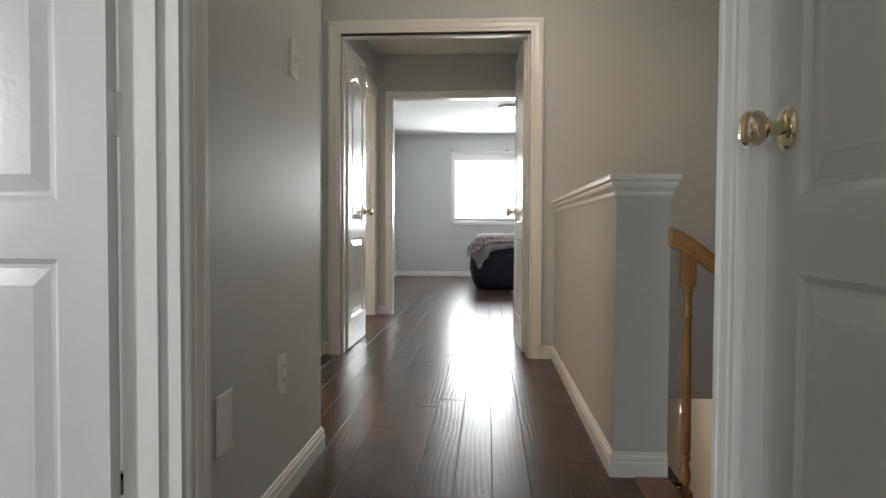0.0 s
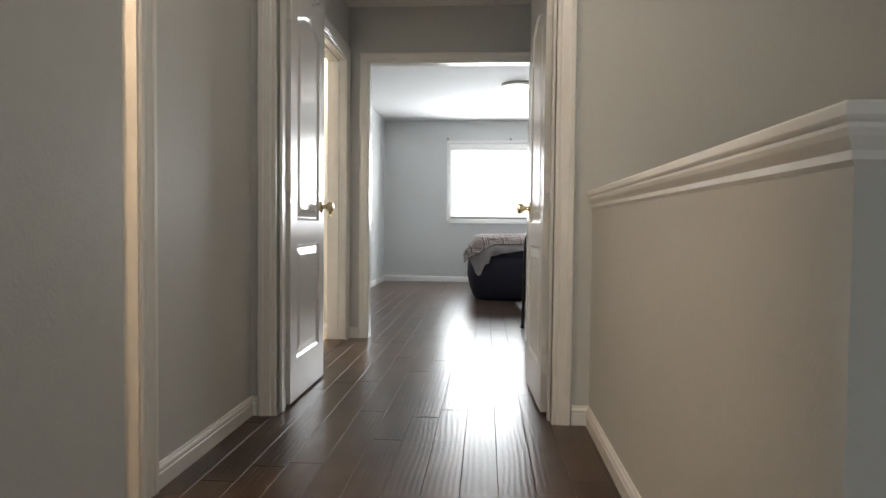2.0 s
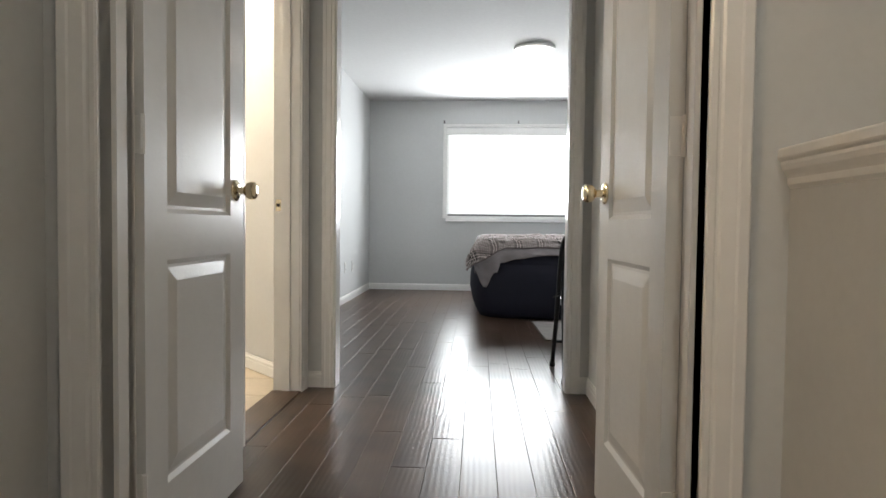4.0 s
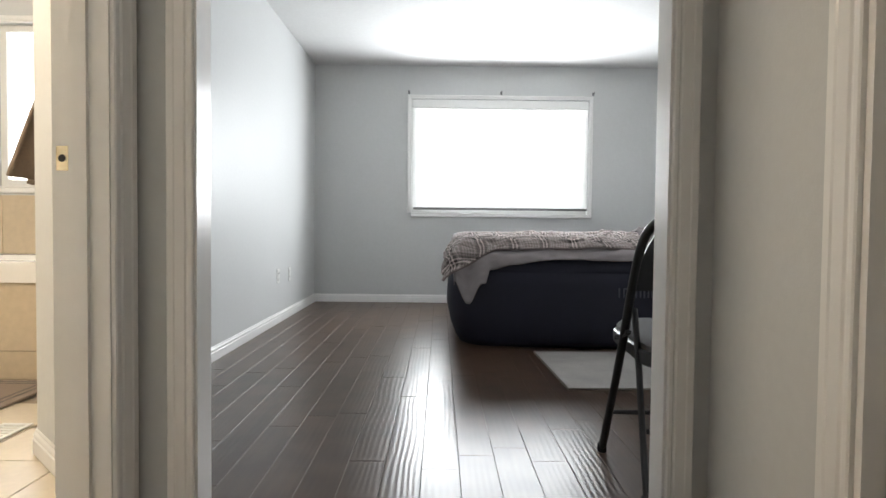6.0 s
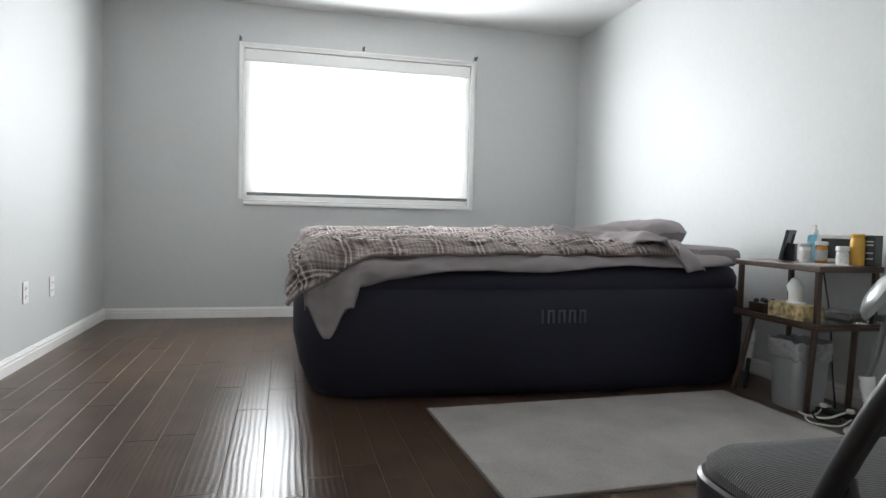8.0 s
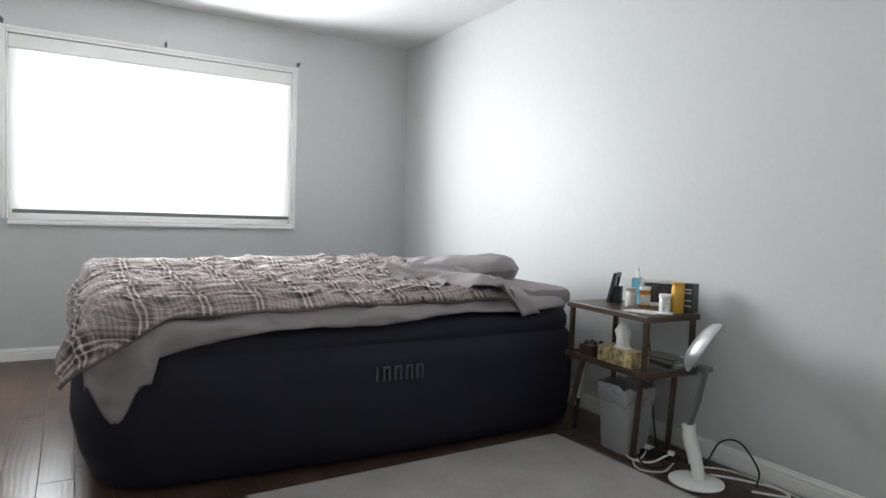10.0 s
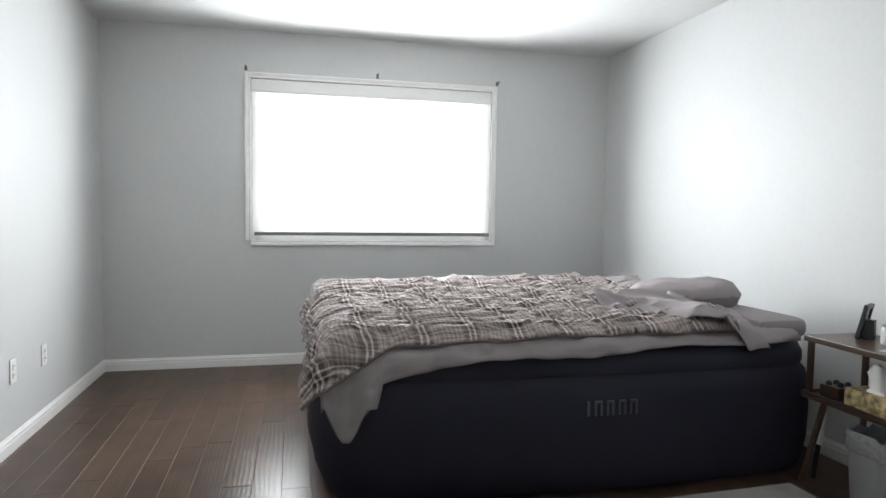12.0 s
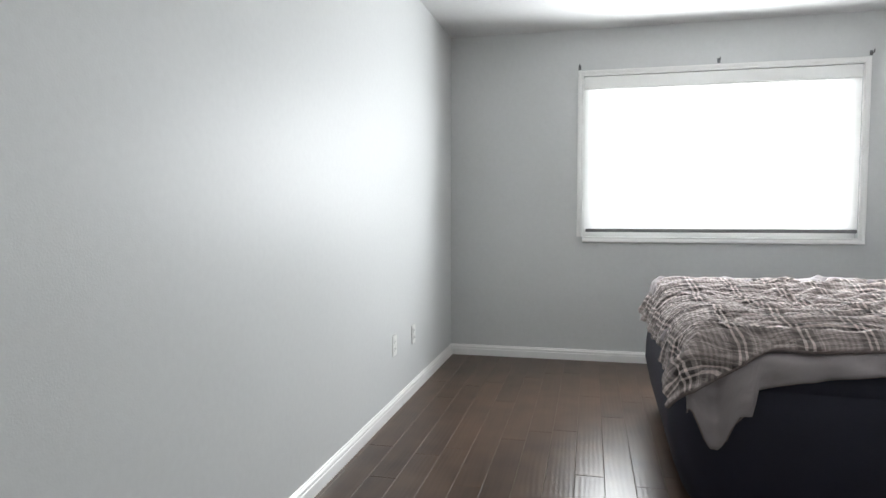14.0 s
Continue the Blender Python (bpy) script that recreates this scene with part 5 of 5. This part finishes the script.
for k in range(-1, 6):
    for z0, z1 in ((0.004, 0.148), (0.152, 0.498)):
        bm = bmesh.new()
        box(bm, max(-1.02, -0.832 + 0.334 * k), -0.409, z0, min(1.02, -0.832 + 0.334 * k + 0.331), -0.401, z1, 0.001)
        part("tile", bm, WALLTILE, tub)
splash = tagged(new("tile_splashback"), "beige tiled splashback round the tub", "tiles", kind="structure")
for k in range(6):
    bm = bmesh.new()
    box(bm, -3.125 + 0.334 * k, 8.921, 0.608, -3.125 + 0.334 * k + 0.331, 8.929, 0.978, 0.001)
    part("tile", bm, WALLTILE, splash)
towel = thing("towel", pose(-1.185, 7.42, 1.40), "brown bath towel hanging from a white knob", "towel")
bm = bmesh.new()
lathe(bm, [(0.006, 0), (0.007, 0.03), (0.02, 0.035), (0.024, 0.045), (0.015, 0.055), (0.002, 0.056)], pose(0.03, 0, 0.0, 0, -90), 16)
part("knob", bm, WHITE, towel, "white wall knob", True)
bm = bmesh.new()
g = []
for i in range(19):
    row = []
    for j in range(15):
        u, v = i / 18, j / 14
        half = 0.03 + 0.13 * v ** 0.7
        row.append(bm.verts.new((-0.02 - 0.085 * v - 0.022 * math.sin(u * 17) * (0.4 + v), (2 * u - 1) * half, -0.005 - 0.44 * v + 0.03 * abs(2 * u - 1))))
    g.append(row)
for i in range(18):
    for j in range(14):
        bm.faces.new((g[i][j], g[i + 1][j], g[i + 1][j + 1], g[i][j + 1]))
cloth = part("towel_cloth", bm, material("brown_terry", (0.20, 0.15, 0.11), 0.95, var=0.15, grain=120, bump=0.8, bump_scale=300), towel, smooth=True)
s = cloth.modifiers.new("thickness", "SOLIDIFY")
s.thickness = 0.01
mat_thing = thing("bath_mat", pose(-2.02, 7.83, 0.0), "brown grey bath mat with stitched borders", "bath mat")
bm = bmesh.new()
box(bm, -0.45, -0.25, 0, 0.45, 0.25, 0.012, 0.004)
part("mat_top", bm, material("taupe_mat", (0.27, 0.21, 0.17), 0.95, var=0.1, grain=200, bump=0.6, bump_scale=300), mat_thing)
for i in (0.04, 0.075):
    bm = bmesh.new()
    for x0, y0, x1, y1 in ((-0.45 + i, -0.25 + i, 0.45 - i, -0.242 + i), (-0.45 + i, 0.242 - i, 0.45 - i, 0.25 - i), (-0.45 + i, -0.242 + i, -0.442 + i, 0.242 - i), (0.442 - i, -0.242 + i, 0.45 - i, 0.242 - i)):
        box(bm, x0, y0, 0.012, x1, y1, 0.0145)
    part("border", bm, RUG_EDGE, mat_thing, "darker stitched border")
reg = thing("floor_register", pose(-1.36, 7.25, 0, 0, 0, 0), "white metal floor register in the tiled floor", "floor vent")
bm = bmesh.new()
for x0, y0, x1, y1 in ((-0.06, -0.15, 0.06, -0.13), (-0.06, 0.13, 0.06, 0.15), (-0.06, -0.13, -0.045, 0.13), (0.045, -0.13, 0.06, 0.13)):
    box(bm, x0, y0, 0, x1, y1, 0.006, 0.001)
part("frame", bm, PLASTIC, reg)
for k in range(8):
    bm = bmesh.new()
    box(bm, -0.045, -0.125 + 0.032 * k, 0, 0.045, -0.107 + 0.032 * k, 0.004)
    part("slat", bm, PLASTIC, reg)
tiles = tagged(new("tile_floor"), "cream ceramic tiled ensuite floor", "floor", kind="structure")
bm = bmesh.new()
w = 0.1705
box(bm, -w, -w, -0.009, w, w, 0.0, 0.0015)
tile_mesh = mesh_of("tile", bm, TILE)
for i in range(8):
    for j in range(13):
        ob = new("tile", tile_mesh)
        ob.parent, ob.location = tiles, (-0.775 - 0.345 * i, 4.78 + 0.345 * j, -0.004)
        if ob.location.y > 8.95 or ob.location.x < -3.1 or (ob.location.y > 6.7 and ob.location.x > -0.35 - (ob.location.y - 6.6)):
            bpy.data.objects.remove(ob)
bm = bmesh.new()
box(bm, -0.61, 5.618, -0.01, -0.46, 6.390, 0.009, 0.003)
structure("threshold", bm, FLOOR, "dark wooden threshold of the ensuite door", "threshold")

# ---- bathroom seen in passing ----
vanity = thing("vanity", pose(-1.42, 4.27, 0), "tan wooden bathroom vanity with a white top", "vanity")
bm = bmesh.new()
box(bm, -0.75, -0.22, 0.0, 0.75, 0.22, 0.78)
part("cabinet_body", bm, OAK, vanity)
for x in (-0.74, -0.245, 0.25):
    for z0, z1 in ((0.10, 0.52), (0.54, 0.76)):
        bm = bmesh.new()
        box(bm, x, -0.238, z0, x + 0.5115, -0.221, z1, 0.004)
        part("door", bm, OAK, vanity)
bm = bmesh.new()
box(bm, -0.77, -0.245, 0.78, 0.77, 0.22, 0.82, 0.008)
box(bm, -0.77, 0.20, 0.82, 0.77, 0.22, 0.92, 0.004)
part("top", bm, TUB, vanity, "white vanity top")
wt = tagged(new("bathroom_wall_tiles"), "beige tiles on the bathroom wall", "tiles", kind="structure")
for i in range(6):
    for j in range(5):
        bm = bmesh.new()
        box(bm, -2.18 + 0.262 * i, 4.492, 0.925 + 0.262 * j, -2.18 + 0.262 * i + 0.258, 4.4995, 0.925 + 0.262 * j + 0.258, 0.001)
        part("tile", bm, WALLTILE, wt)


# ---- floor planks ----
PW, PL = 0.1252, 1.215
floor_thing = tagged(new("floor"), "glossy dark brown hand-scraped laminate plank floor", "floor", kind="structure")
plank_meshes = {}


def plank(x, y0, y1):
    key = round(y1 - y0, 3)
    if key not in plank_meshes:
        bm = bmesh.new()
        w, e, g = PW / 2 - 0.0004, 0.0013, 0.0012
        ring = [[bm.verts.new((sx * (w - i), (key / 2 - 0.0004 - i) * sy, z)) for sx, sy in ((-1, -1), (1, -1), (1, 1), (-1, 1))] for i, z in ((0, -0.012), (0, -g), (e, 0.0))]
        for a, b in zip(ring, ring[1:]):
            for k in range(4):
                bm.faces.new((a[k], a[(k + 1) % 4], b[(k + 1) % 4], b[k]))
        bm.faces.new(ring[-1])
        plank_meshes[key] = mesh_of("plank", bm, FLOOR)
        # bevel faces get the painted glint colour
        plank_meshes[key].materials.append(EDGE)
        for f in plank_meshes[key].polygons:
            f.material_index = 1 if 0.2 < f.normal.z < 0.98 else 0
    ob = new("plank", plank_meshes[key])
    ob.parent, ob.location = floor_thing, (x, (y0 + y1) / 2, 0)


rest = []
rng = random.Random(4)
for row in range(-27, 23):
    x = 0.259 + PW * (row + 0.5)
    if -0.10 < x < 1.10:
        a, b = -1.2, 11.7
    elif -0.55 < x < -0.10:
        a, b = 2.75, 11.7
    elif 1.1 < x < 1.2:
        a, b = 2.5, 11.7
    elif -1.1 < x < 0:
        a, b = 6.62 - 0.54 - x, 11.7
    elif 0 < x < 2.95:
        a, b = 6.6, 11.7
    else:
        continue
    at = -rng.random() * PL - 1.2
    while at < 11.7:
        y0, y1 = max(at, a), min(at + PL, b)
        if y1 - y0 > 0.02:
            plank(x, y0, y1) if y0 > -0.3 else rest.append((x, y0, y1))
        at += PL
bm = bmesh.new()
for x, y0, y1 in rest:
    box(bm, x - PW / 2 + 0.0004, y0, -0.012, x + PW / 2 - 0.0004, y1 - 0.0008, 0)
tagged(part("planks_behind", bm, FLOOR, floor_thing, "planks of the same floor"), kind="stuff")
